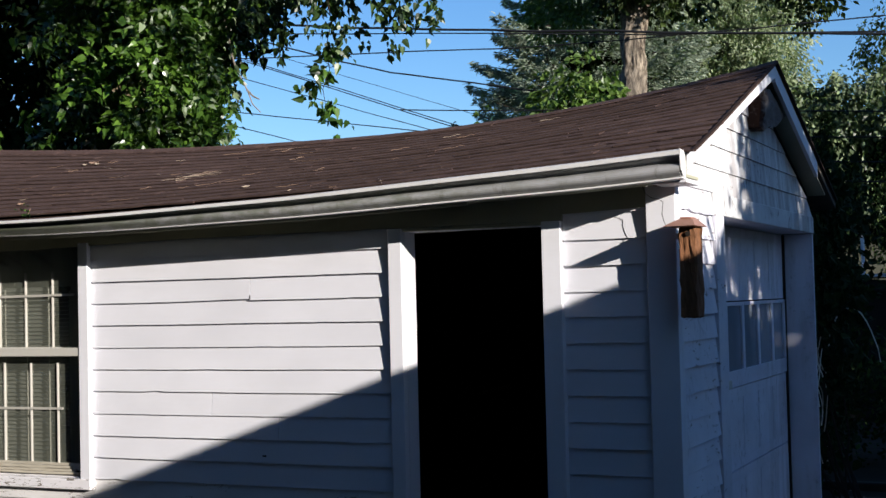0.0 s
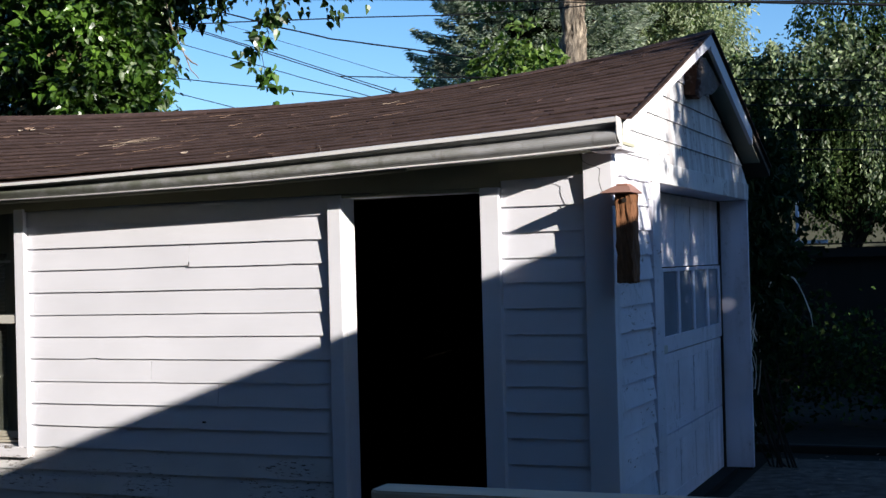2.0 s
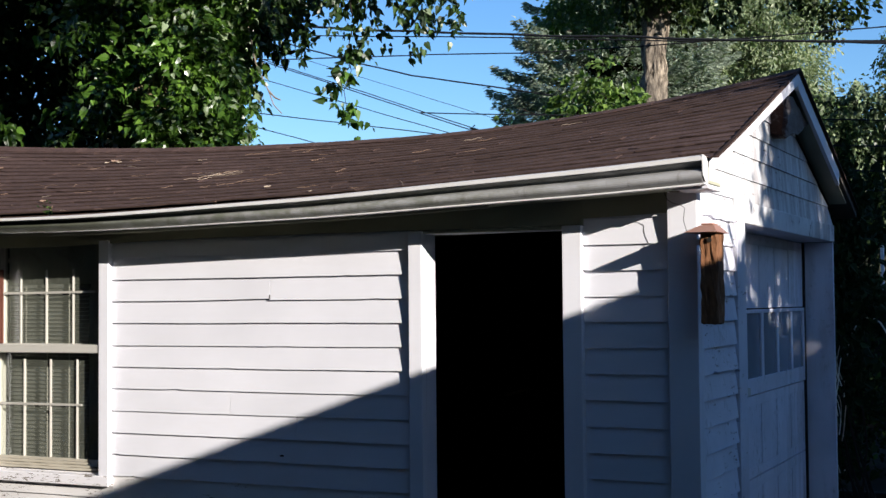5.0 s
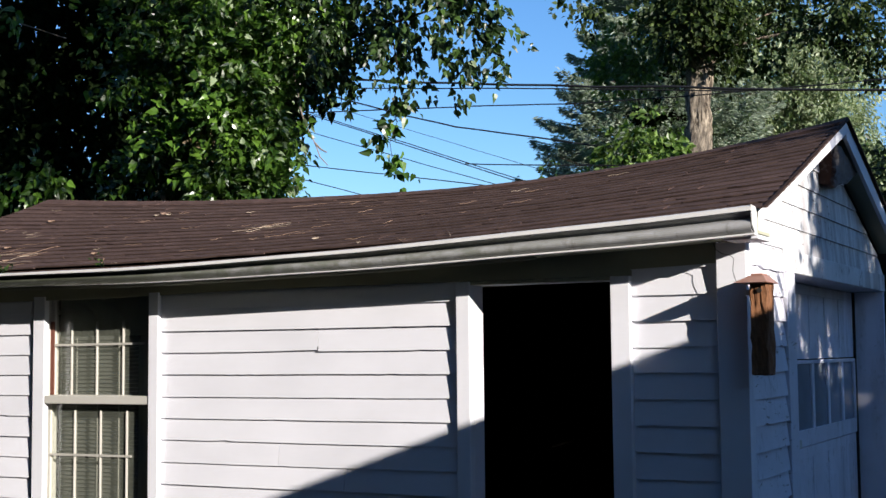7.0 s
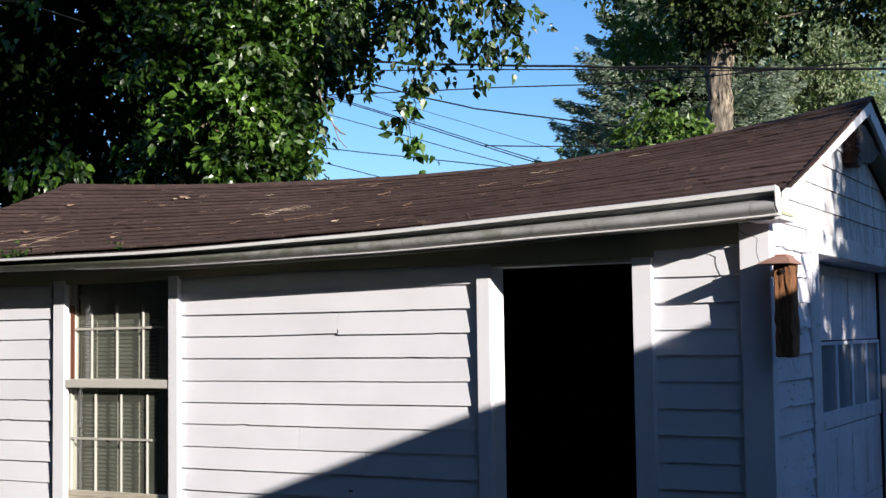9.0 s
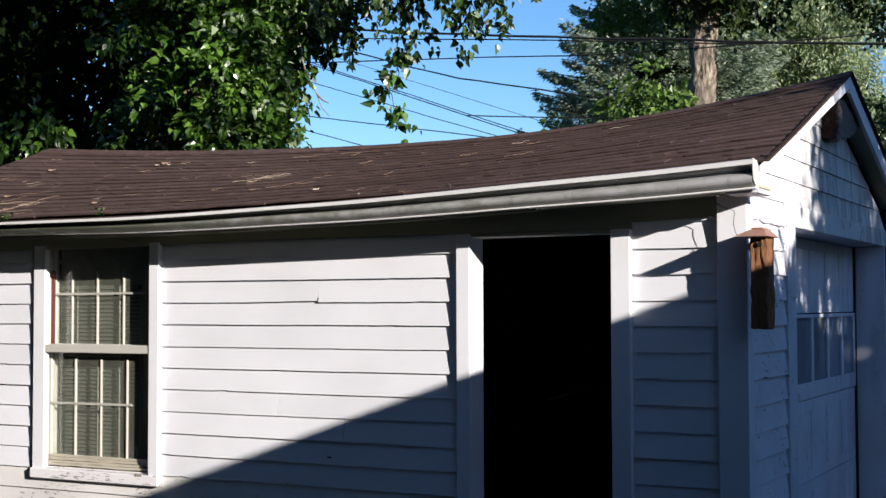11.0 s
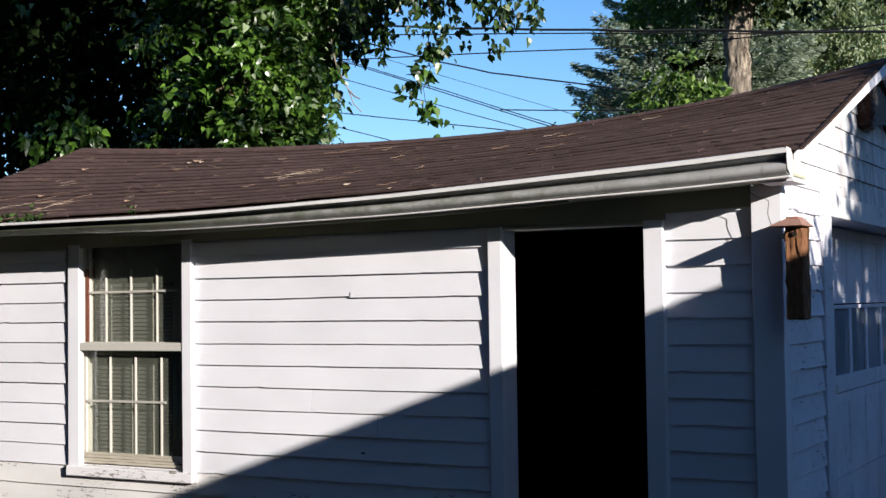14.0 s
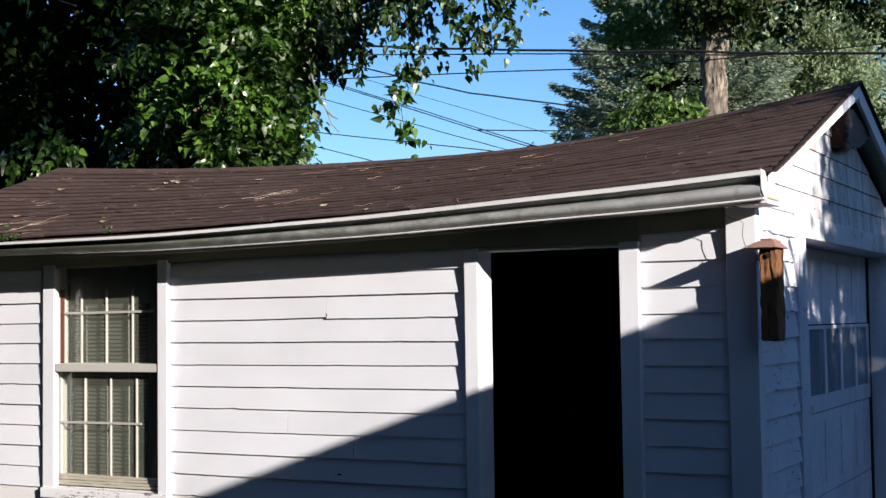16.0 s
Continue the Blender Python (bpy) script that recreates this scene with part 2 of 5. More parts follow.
M_ROT = m_rot()
M_BARK = m_bark()
M_BARK_DARK = m_plain("dark_bark", (0.042, 0.032, 0.026), 0.95, vary=0.5, scale=14, bump=0.8, spec=0.1, stretch=(1, 1, 0.25))
M_WIRE = m_plain("black_cable", (0.012, 0.012, 0.013), 0.6, vary=0.1)
M_STRAW = m_plain("dry_straw", (0.34, 0.22, 0.15), 0.8, vary=0.4, scale=30)
M_STRAW_PALE = m_plain("pale_straw", (0.5, 0.4, 0.3), 0.8, vary=0.3, scale=30)
M_BLEACH = m_plain("bleached_stem", (0.85, 0.8, 0.68), 0.7, vary=0.2, scale=30)
M_DEAD = m_plain("grey_dead_twig", (0.3, 0.25, 0.2), 0.9, vary=0.4, scale=30)
M_SHED = m_plain("grey_green_siding", (0.1, 0.105, 0.075), 0.9, vary=0.25, scale=5, stretch=(0.3, 1, 3))
M_HOUSE = m_plain("pale_house_siding", (0.45, 0.43, 0.4), 0.8, vary=0.1, scale=3)
M_BRICK = m_plain("dark_brick", (0.2, 0.16, 0.12), 0.9, vary=0.3, scale=9)
M_CONC = m_plain("stained_concrete", (0.22, 0.18, 0.145), 0.95, vary=0.75, scale=9, bump=0.7, spec=0.1)
# Leaf colours hold painted light: sunlit, backlit and shaded copies.
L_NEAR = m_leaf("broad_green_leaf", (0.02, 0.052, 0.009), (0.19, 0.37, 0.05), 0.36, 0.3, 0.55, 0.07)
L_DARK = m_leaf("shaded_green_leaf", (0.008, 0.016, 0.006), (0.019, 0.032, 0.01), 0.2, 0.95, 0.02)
L_OAK = m_leaf("sunlit_dark_leaf", (0.016, 0.03, 0.009), (0.1, 0.145, 0.035), 0.3, 0.5, 0.25)
L_SILVER = m_leaf("silvery_green_leaf", (0.17, 0.22, 0.11), (0.55, 0.6, 0.38), 0.28)
L_CONIFER = m_leaf("silver_blue_needle", (0.14, 0.18, 0.13), (0.55, 0.61, 0.49), 0.25)
L_OLIVE = m_leaf("yellow_green_leaf", (0.07, 0.125, 0.025), (0.22, 0.33, 0.07), 0.35)
L_GREY = m_leaf("grey_green_leaf", (0.022, 0.037, 0.015), (0.34, 0.43, 0.22), 0.25)
L_MID = m_leaf("drooping_green_leaf", (0.026, 0.048, 0.015), (0.25, 0.36, 0.12), 0.3, 0.65, 0.15)
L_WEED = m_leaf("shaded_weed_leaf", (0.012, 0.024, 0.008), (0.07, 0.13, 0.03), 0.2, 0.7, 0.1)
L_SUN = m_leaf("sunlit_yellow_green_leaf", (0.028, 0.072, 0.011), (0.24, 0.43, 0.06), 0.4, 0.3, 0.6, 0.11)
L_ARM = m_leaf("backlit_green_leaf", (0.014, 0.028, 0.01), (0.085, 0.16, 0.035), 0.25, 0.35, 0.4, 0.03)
# Vine and shrub leaves darkened in colour for the corner's shade.
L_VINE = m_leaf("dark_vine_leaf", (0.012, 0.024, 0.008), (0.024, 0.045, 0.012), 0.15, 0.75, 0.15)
L_DRY = m_leaf("dry_tan_leaf", (0.22, 0.16, 0.1), (0.5, 0.4, 0.27), 0.3, 0.7, 0.1)

# ---- helpers for building ----
BASE = {}


def thing(name, at, label, category, group="", kind=""):
    """An empty at the thing's base, which parents its parts."""
    ob = new(name)
    ob.location = at
    ob.empty_display_size = 0.1
    BASE[ob] = Vector(at)
    return tagged(ob, label, category, group, kind)


def setting(name, bm, mat, label, category="", kind="structure"):
    """A top-level mesh of the setting, in world coordinates."""
    ob = new(name, mesh_of(name, bm, mat))
    BASE[ob] = Vector((0, 0, 0))
    return tagged(ob, label, category, "", kind)


def mesh_of(name, bm, mat, smooth=False):
    me = bpy.data.meshes.new(name)
    bmesh.ops.recalc_face_normals(bm, faces=bm.faces)
    if smooth:
        for f in bm.faces:
            f.smooth = True
    bm.to_mesh(me)
    bm.free()
    me.materials.append(mat)
    return me


def part(name, bm, mat, parent, label="", smooth=False):
    """Links a bmesh, made in world coordinates, as one mesh under a thing or a part."""
    base = BASE[parent]
    bmesh.ops.translate(bm, vec=-base, verts=bm.verts)
    ob = new(name, mesh_of(name, bm, mat, smooth))
    ob.parent = parent
    BASE[ob] = base
    return tagged(ob, label)


def box(x0, x1, y0, y1, z0, z1, bevel=0.0, bm=None):
    bm = bm or bmesh.new()
    r = bmesh.ops.create_cube(bm, size=1)
    for v in r["verts"]:
        v.co = Vector((x0 + (v.co.x + 0.5) * (x1 - x0), y0 + (v.co.y + 0.5) * (y1 - y0), z0 + (v.co.z + 0.5) * (z1 - z0)))
    if bevel:
        es = {e for v in r["verts"] for e in v.link_edges}
        bmesh.ops.bevel(bm, geom=list(es), offset=bevel, segments=1, affect="EDGES")
    return bm


def prism(pts, a, b, axis=0, bm=None):
    """A polygon, given in the two other axes, drawn out along an axis from a to b."""
    bm = bm or bmesh.new()
    rows = []
    for s in (a, b):
        row = []
        for p in pts:
            c = list(p)
            c.insert(axis, s)
            row.append(bm.verts.new(c))
        rows.append(row)
    n = len(pts)
    bm.faces.new(rows[0])
    bm.faces.new(list(reversed(rows[1])))
    for k in range(n):
        bm.faces.new((rows[0][k], rows[1][k], rows[1][(k + 1) % n], rows[0][(k + 1) % n]))
    return bm


def tube(pts, radii, sides=8, bm=None, lump=0.0):
    """A tapered tube along points."""
    bm = bm or bmesh.new()
    rings = []
    for k, p in enumerate(pts):
        p = Vector(p)
        d = Vector(pts[min(k + 1, len(pts) - 1)]) - Vector(pts[max(k - 1, 0)])
        w = d.normalized()
        u = w.cross(Vector((0, 1, 0)) if abs(w.z) > 0.6 else Vector((0, 0, 1))).normalized()
        q = Matrix((u, w.cross(u), w)).transposed()
        ring = []
        for s in range(sides):
            a = 2 * math.pi * s / sides
            r = radii[k] * (1 + lump * (noise.noise(Vector((p.x * 3.1 + math.cos(a) * 2.2, p.y * 3.1 + math.sin(a) * 2.2, p.z * 1.9))) + 0.4 * lump * noise.noise(Vector((math.cos(a) * 6, math.sin(a) * 6, p.z * 4)))))
            ring.append(bm.verts.new(p + q @ Vector((math.cos(a) * r, math.sin(a) * r, 0))))
        rings.append(ring)
    for a, b in zip(rings, rings[1:]):
        for s in range(sides):
            bm.faces.new((a[s], a[(s + 1) % sides], b[(s + 1) % sides], b[s]))
    bm.faces.new(list(reversed(rings[0])))
    bm.faces.new(rings[-1])
    return bm


def bar(p, q, w, h, bm=None):
    """A square bar from p to q, w across (horizontally) and h high."""
    bm = bm or bmesh.new()
    p, q = Vector(p), Vector(q)
    d = (q - p).normalized()
    s = d.cross(Vector((0, 0, 1)))
    s = s.normalized() if s.length > 1e-4 else Vector((1, 0, 0))
    u = s.cross(d)
    vs = [[bm.verts.new(c + s * (a * w / 2) + u * (b * h / 2)) for a, b in ((-1, -1), (1, -1), (1, 1), (-1, 1))] for c in (p, q)]
    bm.faces.new(vs[0])
    bm.faces.new(list(reversed(vs[1])))
    for k in range(4):
        bm.faces.new((vs[0][k], vs[1][k], vs[1][(k + 1) % 4], vs[0][(k + 1) % 4]))
    return bm


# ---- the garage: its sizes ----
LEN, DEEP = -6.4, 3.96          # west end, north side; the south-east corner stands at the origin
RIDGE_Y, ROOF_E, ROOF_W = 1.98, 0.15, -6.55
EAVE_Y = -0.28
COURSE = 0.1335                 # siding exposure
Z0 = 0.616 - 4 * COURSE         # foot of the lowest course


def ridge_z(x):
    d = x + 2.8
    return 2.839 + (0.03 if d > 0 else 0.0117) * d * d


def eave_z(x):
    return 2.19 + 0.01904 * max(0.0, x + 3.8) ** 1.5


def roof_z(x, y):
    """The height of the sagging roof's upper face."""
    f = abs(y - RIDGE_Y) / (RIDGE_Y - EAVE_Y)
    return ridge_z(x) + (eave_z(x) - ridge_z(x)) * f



# ---- ground ----
bm = bmesh.new()
bmesh.ops.create_grid(bm, x_segments=60, y_segments=60, size=300)
for v in bm.verts:
    r = v.co.xy.length
    v.co.z = -0.02 + (0.25 * noise.noise(v.co * 0.02) if r > 60 else 0.0)
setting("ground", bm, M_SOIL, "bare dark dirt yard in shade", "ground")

# ---- walls ----
DOOR_X0, DOOR_X1, DOOR_Z = -1.515, -0.672, 2.045
WIN_X0, WIN_X1, WIN_Z0, WIN_Z1 = -4.66, -3.735, 0.62, 2.09
TOP = 2.19
bm = bmesh.new()
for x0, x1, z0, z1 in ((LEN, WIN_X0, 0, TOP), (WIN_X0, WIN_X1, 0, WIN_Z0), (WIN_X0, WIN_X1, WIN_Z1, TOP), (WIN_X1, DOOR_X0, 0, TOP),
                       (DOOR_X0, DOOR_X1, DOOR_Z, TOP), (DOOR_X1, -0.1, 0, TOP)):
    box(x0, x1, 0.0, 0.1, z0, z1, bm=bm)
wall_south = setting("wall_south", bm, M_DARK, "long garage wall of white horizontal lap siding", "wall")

GD_Y0, GD_Y1, GD_Z = 0.97, 3.93, 2.115
bm = bmesh.new()
prism([(0, 0), (GD_Y0, 0), (GD_Y0, 2.06), (0, 2.06)], -0.1, 0.0, 0, bm)
prism([(GD_Y1 + 0.01, 0), (DEEP, 0), (DEEP, 2.06), (GD_Y1 + 0.01, 2.06)], -0.1, 0.0, 0, bm)
prism([(0, 2.062), (GD_Y0, 2.062), (GD_Y0, GD_Z), (GD_Y1 + 0.01, GD_Z), (GD_Y1 + 0.01, 2.062), (DEEP, 2.062), (DEEP, 2.3), (RIDGE_Y, 2.97), (0, 2.3)], -0.1, 0.0, 0, bm)
wall_east = setting("wall_east", bm, M_DARK, "gable end wall of white peeling clapboard", "wall")
bm = bmesh.new()
rows = []
for k in range(14):
    x = LEN + (-0.25 - LEN) * k / 13
    z = roof_z(x, DEEP) - 0.05
    rows.append([bm.verts.new(c) for c in ((x, DEEP - 0.1, 0), (x, DEEP - 0.1, z), (x, DEEP - 0.002, z), (x, DEEP - 0.002, 0))])
for p, q in zip(rows, rows[1:]):
    for w in range(4):
        bm.faces.new((p[w], q[w], q[(w + 1) % 4], p[(w + 1) % 4]))
bm.faces.new(rows[0])
bm.faces.new(list(reversed(rows[-1])))
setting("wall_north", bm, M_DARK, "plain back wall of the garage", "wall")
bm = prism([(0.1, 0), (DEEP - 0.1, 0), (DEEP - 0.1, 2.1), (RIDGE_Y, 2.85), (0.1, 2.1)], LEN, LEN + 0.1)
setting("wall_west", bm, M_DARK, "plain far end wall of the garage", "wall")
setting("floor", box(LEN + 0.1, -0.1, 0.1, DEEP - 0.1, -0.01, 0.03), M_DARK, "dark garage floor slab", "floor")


def siding(parent, axis, runs, mat_low, mat, k0, k1, out, skip=()):
    """Lap boards, each a wedge that stands proud at its foot; runs: stretches along the wall."""
    rnd = random.Random(7 + axis)
    for a, b in runs:
        for k in range(k0, k1):
            z0 = Z0 + k * COURSE + rnd.uniform(-0.002, 0.002)
            z1 = z0 + COURSE + 0.012
            foot, head = (0.023 if axis == 0 else 0.025) + rnd.uniform(-0.002, 0.003), 0.006
            cuts = [a, b]
            split = axis == 0 and k == 12 and a < -2.5 < b
            if split:
                cuts = [a, -2.5, b]
            elif b - a > 1.8 and rnd.random() < 0.2:
                cuts = [a, a + (b - a) * rnd.uniform(0.3, 0.7), b]
            for c, d in zip(cuts, cuts[1:]):
                bm = bmesh.new()
                n = max(3, int((d - c) / 0.045))
                rows = []
                for s in range(n + 1):
                    t = c + (d - c - 0.002) * s / n
                    w = 0.0022 * noise.noise(Vector((t * 2.1, k * 3.7, axis))) + 0.0012 * noise.noise(Vector((t * 19, k * 5.1, axis)))
                    chip = noise.noise(Vector((t * 9.3, k * 2.3, axis + 4.0)))
                    w += max(0.0, chip - 0.42) * (0.022 if axis == 0 else 0.05)
                    if split and d < -2.4:
                        w += 0.009 * max(0.0, 1 - (-2.5 - t) / 0.5)
                    row = []
                    for o, z in ((0.0, z0 + w), (foot, z0 + w), (foot - 0.001, z0 + w + 0.003), (head, z1), (0.0, z1)):
                        row.append(bm.verts.new((t, -o, z) if axis == 0 else (o, t, z)))
                    rows.append(row)
                for p, q in zip(rows, rows[1:]):
                    for s in range(5):
                        bm.faces.new((p[s], q[s], q[(s + 1) % 5], p[(s + 1) % 5]))
                bm.faces.new(rows[0])
                bm.faces.new(list(reversed(rows[-1])))
                part("siding_board", bm, mat_low if z0 < 0.6 else mat, parent)


siding(wall_south, 0, [(LEN, -4.742)], M_LOW, M_SIDING, 0, 15, 1)
siding(wall_south, 0, [(-4.78, -3.64)], M_LOW, M_SIDING, 0, 4, 1)
siding(wall_south, 0, [(-3.655, -1.584)], M_LOW, M_SIDING, 0, 15, 1)
siding(wall_south, 0, [(-0.578, -0.122)], M_SIDING, M_SIDING, 0, 16, 1)
siding(wall_east, 1, [(0.005, 0.7795)], M_GABLE, M_GABLE, 0, 16, 1)
# gable boards above the garage door, cut to the slope
for k in range(16, 21):
    z0 = Z0 + k * COURSE
    reach = max(0.06, (2.97 - z0 - 0.02) / 0.337)
    bm = bmesh.new()
    a, b = max(0.005 if z0 < 2.3 else 0.1, RIDGE_Y - reach), min(DEEP - 0.005, RIDGE_Y + reach)
    if k < 15:
        a = 0.70
    a2, b2 = max(a, RIDGE_Y - reach + COURSE / 0.337), min(b, RIDGE_Y + reach - COURSE / 0.337)
    if z0 + COURSE > 2.95 or a2 >= b2:
        continue
    prof = ((0.0, z0, a, b), (0.018, z0, a, b), (0.017, z0 + 0.003, a, b), (0.006, z0 + COURSE + 0.01, a2, b2), (0.0, z0 + COURSE + 0.01, a2, b2))
    rows = [[bm.verts.new((o, p, z)) for o, z, p, q in prof], [bm.verts.new((o, q, z)) for o, z, p, q in prof]]
    for s in range(5):
        bm.faces.new((rows[0][s], rows[1][s], rows[1][(s + 1) % 5], rows[0][(s + 1) % 5]))
    bm.faces.new(rows[0])
    bm.faces.new(list(reversed(rows[1])))
    part("siding_board", bm, M_PEAK, wall_east)

# corner boards, frieze
part("corner_board", box(-0.122, 0.03, -0.052, -0.001, 0.02, 2.2, 0.003), M_TRIM, wall_south)
part("corner_board", box(0.0015, 0.029, -0.0005, 0.05, 0.02, 2.2, 0.003), M_TRIM, wall_east)
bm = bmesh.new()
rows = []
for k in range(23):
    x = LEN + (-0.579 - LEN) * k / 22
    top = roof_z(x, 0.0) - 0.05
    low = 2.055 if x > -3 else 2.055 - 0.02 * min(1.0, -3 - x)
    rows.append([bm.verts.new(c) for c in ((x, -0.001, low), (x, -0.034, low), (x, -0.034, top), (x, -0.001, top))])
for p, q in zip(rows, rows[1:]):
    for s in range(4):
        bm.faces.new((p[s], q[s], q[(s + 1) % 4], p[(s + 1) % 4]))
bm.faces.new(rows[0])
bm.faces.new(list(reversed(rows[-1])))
part("frieze_board", bm, M_EAVE_SHADE, wall_south, "frieze board under the eave, its shade painted in")
part("frieze_board", prism([(-0.578, 2.085), (-0.124, 2.1), (-0.124, 2.3), (-0.578, 2.3)], -0.034, -0.028, 1), M_EAVE_SHADE, wall_south, "frieze board under the eave, its shade painted in")

# ---- roof ----
def roof_sheet(y0, y1, up, thick, x0=ROOF_W, x1=ROOF_E, nx=26, ny=2):
    """A slab that follows the sagging roof between two lines."""
    bm = bmesh.new()
    grid = [[[bm.verts.new((x0 + (x1 - x0) * i / nx, y0 + (y1 - y0) * j / ny, roof_z(x0 + (x1 - x0) * i / nx, y0 + (y1 - y0) * j / ny) + up - s * thick))
              for s in (0, 1)] for j in range(ny + 1)] for i in range(nx + 1)]
    for i in range(nx):
        for j in range(ny):
            bm.faces.new((grid[i][j][0], grid[i + 1][j][0], grid[i + 1][j + 1][0], grid[i][j + 1][0]))
            bm.faces.new((grid[i][j][1], grid[i][j + 1][1], grid[i + 1][j + 1][1], grid[i + 1][j][1]))
        for j in (0, ny):
            bm.faces.new((grid[i][j][0], grid[i][j][1], grid[i + 1][j][1], grid[i + 1][j][0]))
    for j in range(ny):
        for i in (0, nx):
            bm.faces.new((grid[i][j][0], grid[i][j + 1][0], grid[i][j + 1][1], grid[i][j][1]))
    return bm

roof = setting("roof", roof_sheet(EAVE_Y, RIDGE_Y, -0.012, 0.035, ny=4), M_DECK, "sagging gable roof with dark brown asphalt shingles", "roof")
part("roof_boards", roof_sheet(RIDGE_Y + 0.002, 2 * RIDGE_Y - EAVE_Y, -0.012, 0.035, ny=4), M_DECK, roof)

# gutter along the south eave
gutter = thing("gutter", (ROOF_E, EAVE_Y, eave_z(0)), "weathered white metal rain gutter, stained and sagging along the eave", "gutter")


def along_eave(profile, x0, x1, n=28, taper=True):
    """Draws a closed profile of (y, z) along the eave line; the gutter turns shallower to the west."""
    bm = bmesh.new()
    rows = []
    for k in range(n + 1):
        x = x0 + (x1 - x0) * k / n
        f = 0.56 + 0.44 * min(1.0, max(0.0, (x + 5.4) / 5.5)) if taper else 1.0
        g = 0.85 * min(1.0, max(0.0, (-1.2 - x) / 2.6)) if taper else 0.0
        h = 0.08 * min(1.0, max(0.0, (-2.0 - x) / 2.5)) if taper else 0.0
        rows.append([bm.verts.new((x, y - (h if y < -0.3 else 0.0) + (-0.3 - y) * g * min(1.0, max(0.0, -z - 0.026) / 0.085) if y < -0.3 else y, eave_z(x) + z * f + 0.004 * noise.noise(Vector((x * 1.3, 0, 0))))) for y, z in profile])
    m = len(profile)
    for p, q in zip(rows, rows[1:]):
        for s in range(m):
            bm.faces.new((p[s], q[s], q[(s + 1) % m], p[(s + 1) % m]))
    bm.faces.new(rows[0])
    bm.faces.new(list(reversed(rows[-1])))
    return bm


belly = [(-0.322 + 0.049 * math.cos(a), -0.089 + 0.033 * math.sin(a)) for a in (math.radians(d) for d in range(264, 89, -16))]
inner = [(-0.322 + 0.045 * math.cos(a), -0.089 + 0.029 * math.sin(a)) for a in (math.radians(d) for d in range(100, 265, 27))]
trough = [(-0.284, -0.005), (-0.284, -0.122), *belly, (-0.306, -0.046), (-0.312, -0.036), (-0.352, -0.027), (-0.35, -0.023), (-0.307, -0.032), (-0.301, -0.046), *inner, (-0.288, -0.118), (-0.288, -0.005)]
part("trough", along_eave(trough, -6.5, 0.14), M_GUTTER, gutter)
part("lip", along_eave([(-0.378, -0.022), (-0.38, -0.002), (-0.366, 0.004), (-0.352, 0.0), (-0.35, -0.026), (-0.356, -0.026), (-0.358, -0.01), (-0.372, -0.012)], -6.5, 0.145), M_GUTTER_LIP, gutter, "bright rolled front lip")
ez = eave_z(0.14)
part("end_cap", prism([(-0.284, ez), (-0.284, ez - 0.124), (-0.322, ez - 0.125), (-0.366, ez - 0.094), (-0.373, ez - 0.06), (-0.38, ez + 0.006)], 0.1455, 0.1505), M_GUTTER_LIP, gutter)
bm = along_eave([(-0.352, -0.134), (-0.352, -0.126), (-0.284, -0.1235), (-0.284, -0.134)], -4.2, 0.15, 48)
for v in bm.verts:
    top = eave_z(v.co.x) - 0.1235 * (0.56 + 0.44 * min(1.0, max(0.0, (v.co.x + 5.4) / 5.5)))
    v.co.z = top + (v.co.z - top) * min(1.0, max(0.08, (v.co.x + 4.2) / 2.6))
part("drip_strip", bm, M_GUTTER_LIP, gutter, "thin white metal strip under the trough")
part("fascia_board", along_eave([(-0.281, -0.02), (-0.281, -0.15), (-0.262, -0.15), (-0.262, -0.02)], ROOF_W, -1.0), M_EAVE_SHADE, roof, "fascia board behind the gutter, its shade painted in")
part("fascia_board", along_eave([(-0.281, -0.02), (-0.281, -0.128), (-0.262, -0.128), (-0.262, -0.02)], -0.998, 0.148), M_EAVE_SHADE, roof, "fascia board behind the gutter, its shade painted in")
part("soffit", along_eave([(-0.262, -0.108), (-0.262, -0.122), (-0.035, -0.122), (-0.035, -0.108)], ROOF_W + 0.1, 0.148), M_UNDER, roof, "boarded soffit under the eave, its olive shade painted in")
part("eave_return", box(-0.02, 0.15, -0.268, -0.03, eave_z(0.1) - 0.145, eave_z(0.1) - 0.124, 0.003), M_TRIM, roof, "white boxed eave end")

# barge boards on the east rake
def barge(y0, y1, x0, x1, up, deep):
    pts = []
    n = 6
    for k in range(n + 1):
        y = y0 + (y1 - y0) * k / n
        pts.append((y, roof_z(0.15, y) + up))
    low = [(y, z - deep) for y, z in reversed(pts)]
    return prism(pts + low, x0, x1)


def flare(x, y):
    """How far the shingles creep east past the rake, most at the low corner."""
    return 0.034 * max(0.0, min(1.0, (RIDGE_Y - y) / 1.7)) * max(0.0, (x + 0.3) / 0.468)


part("barge_board", barge(-0.262, RIDGE_Y - 0.001, 0.128, 0.152, -0.014, 0.075), M_TRIM, roof, "white barge board")
part("barge_board", barge(RIDGE_Y + 0.001, 3.45, 0.128, 0.152, -0.014, 0.105), M_TRIM, roof, "white barge board")
part("rake_soffit", barge(0.0, RIDGE_Y - 0.002, 0.0, 0.126, -0.06, 0.014), M_EAVE_SHADE, roof)
part("rake_soffit", barge(RIDGE_Y + 0.002, 3.9, 0.0, 0.126, -0.06, 0.014), M_EAVE_SHADE, roof)
bm = barge(-0.3, RIDGE_Y - 0.001, 0.1525, 0.171, 0.0135, 0.013)
for v in bm.verts:
    v.co.x += flare(0.168, v.co.y)
part("rake_edge", bm, M_CUT, roof, "dark shingle edge along the rake")
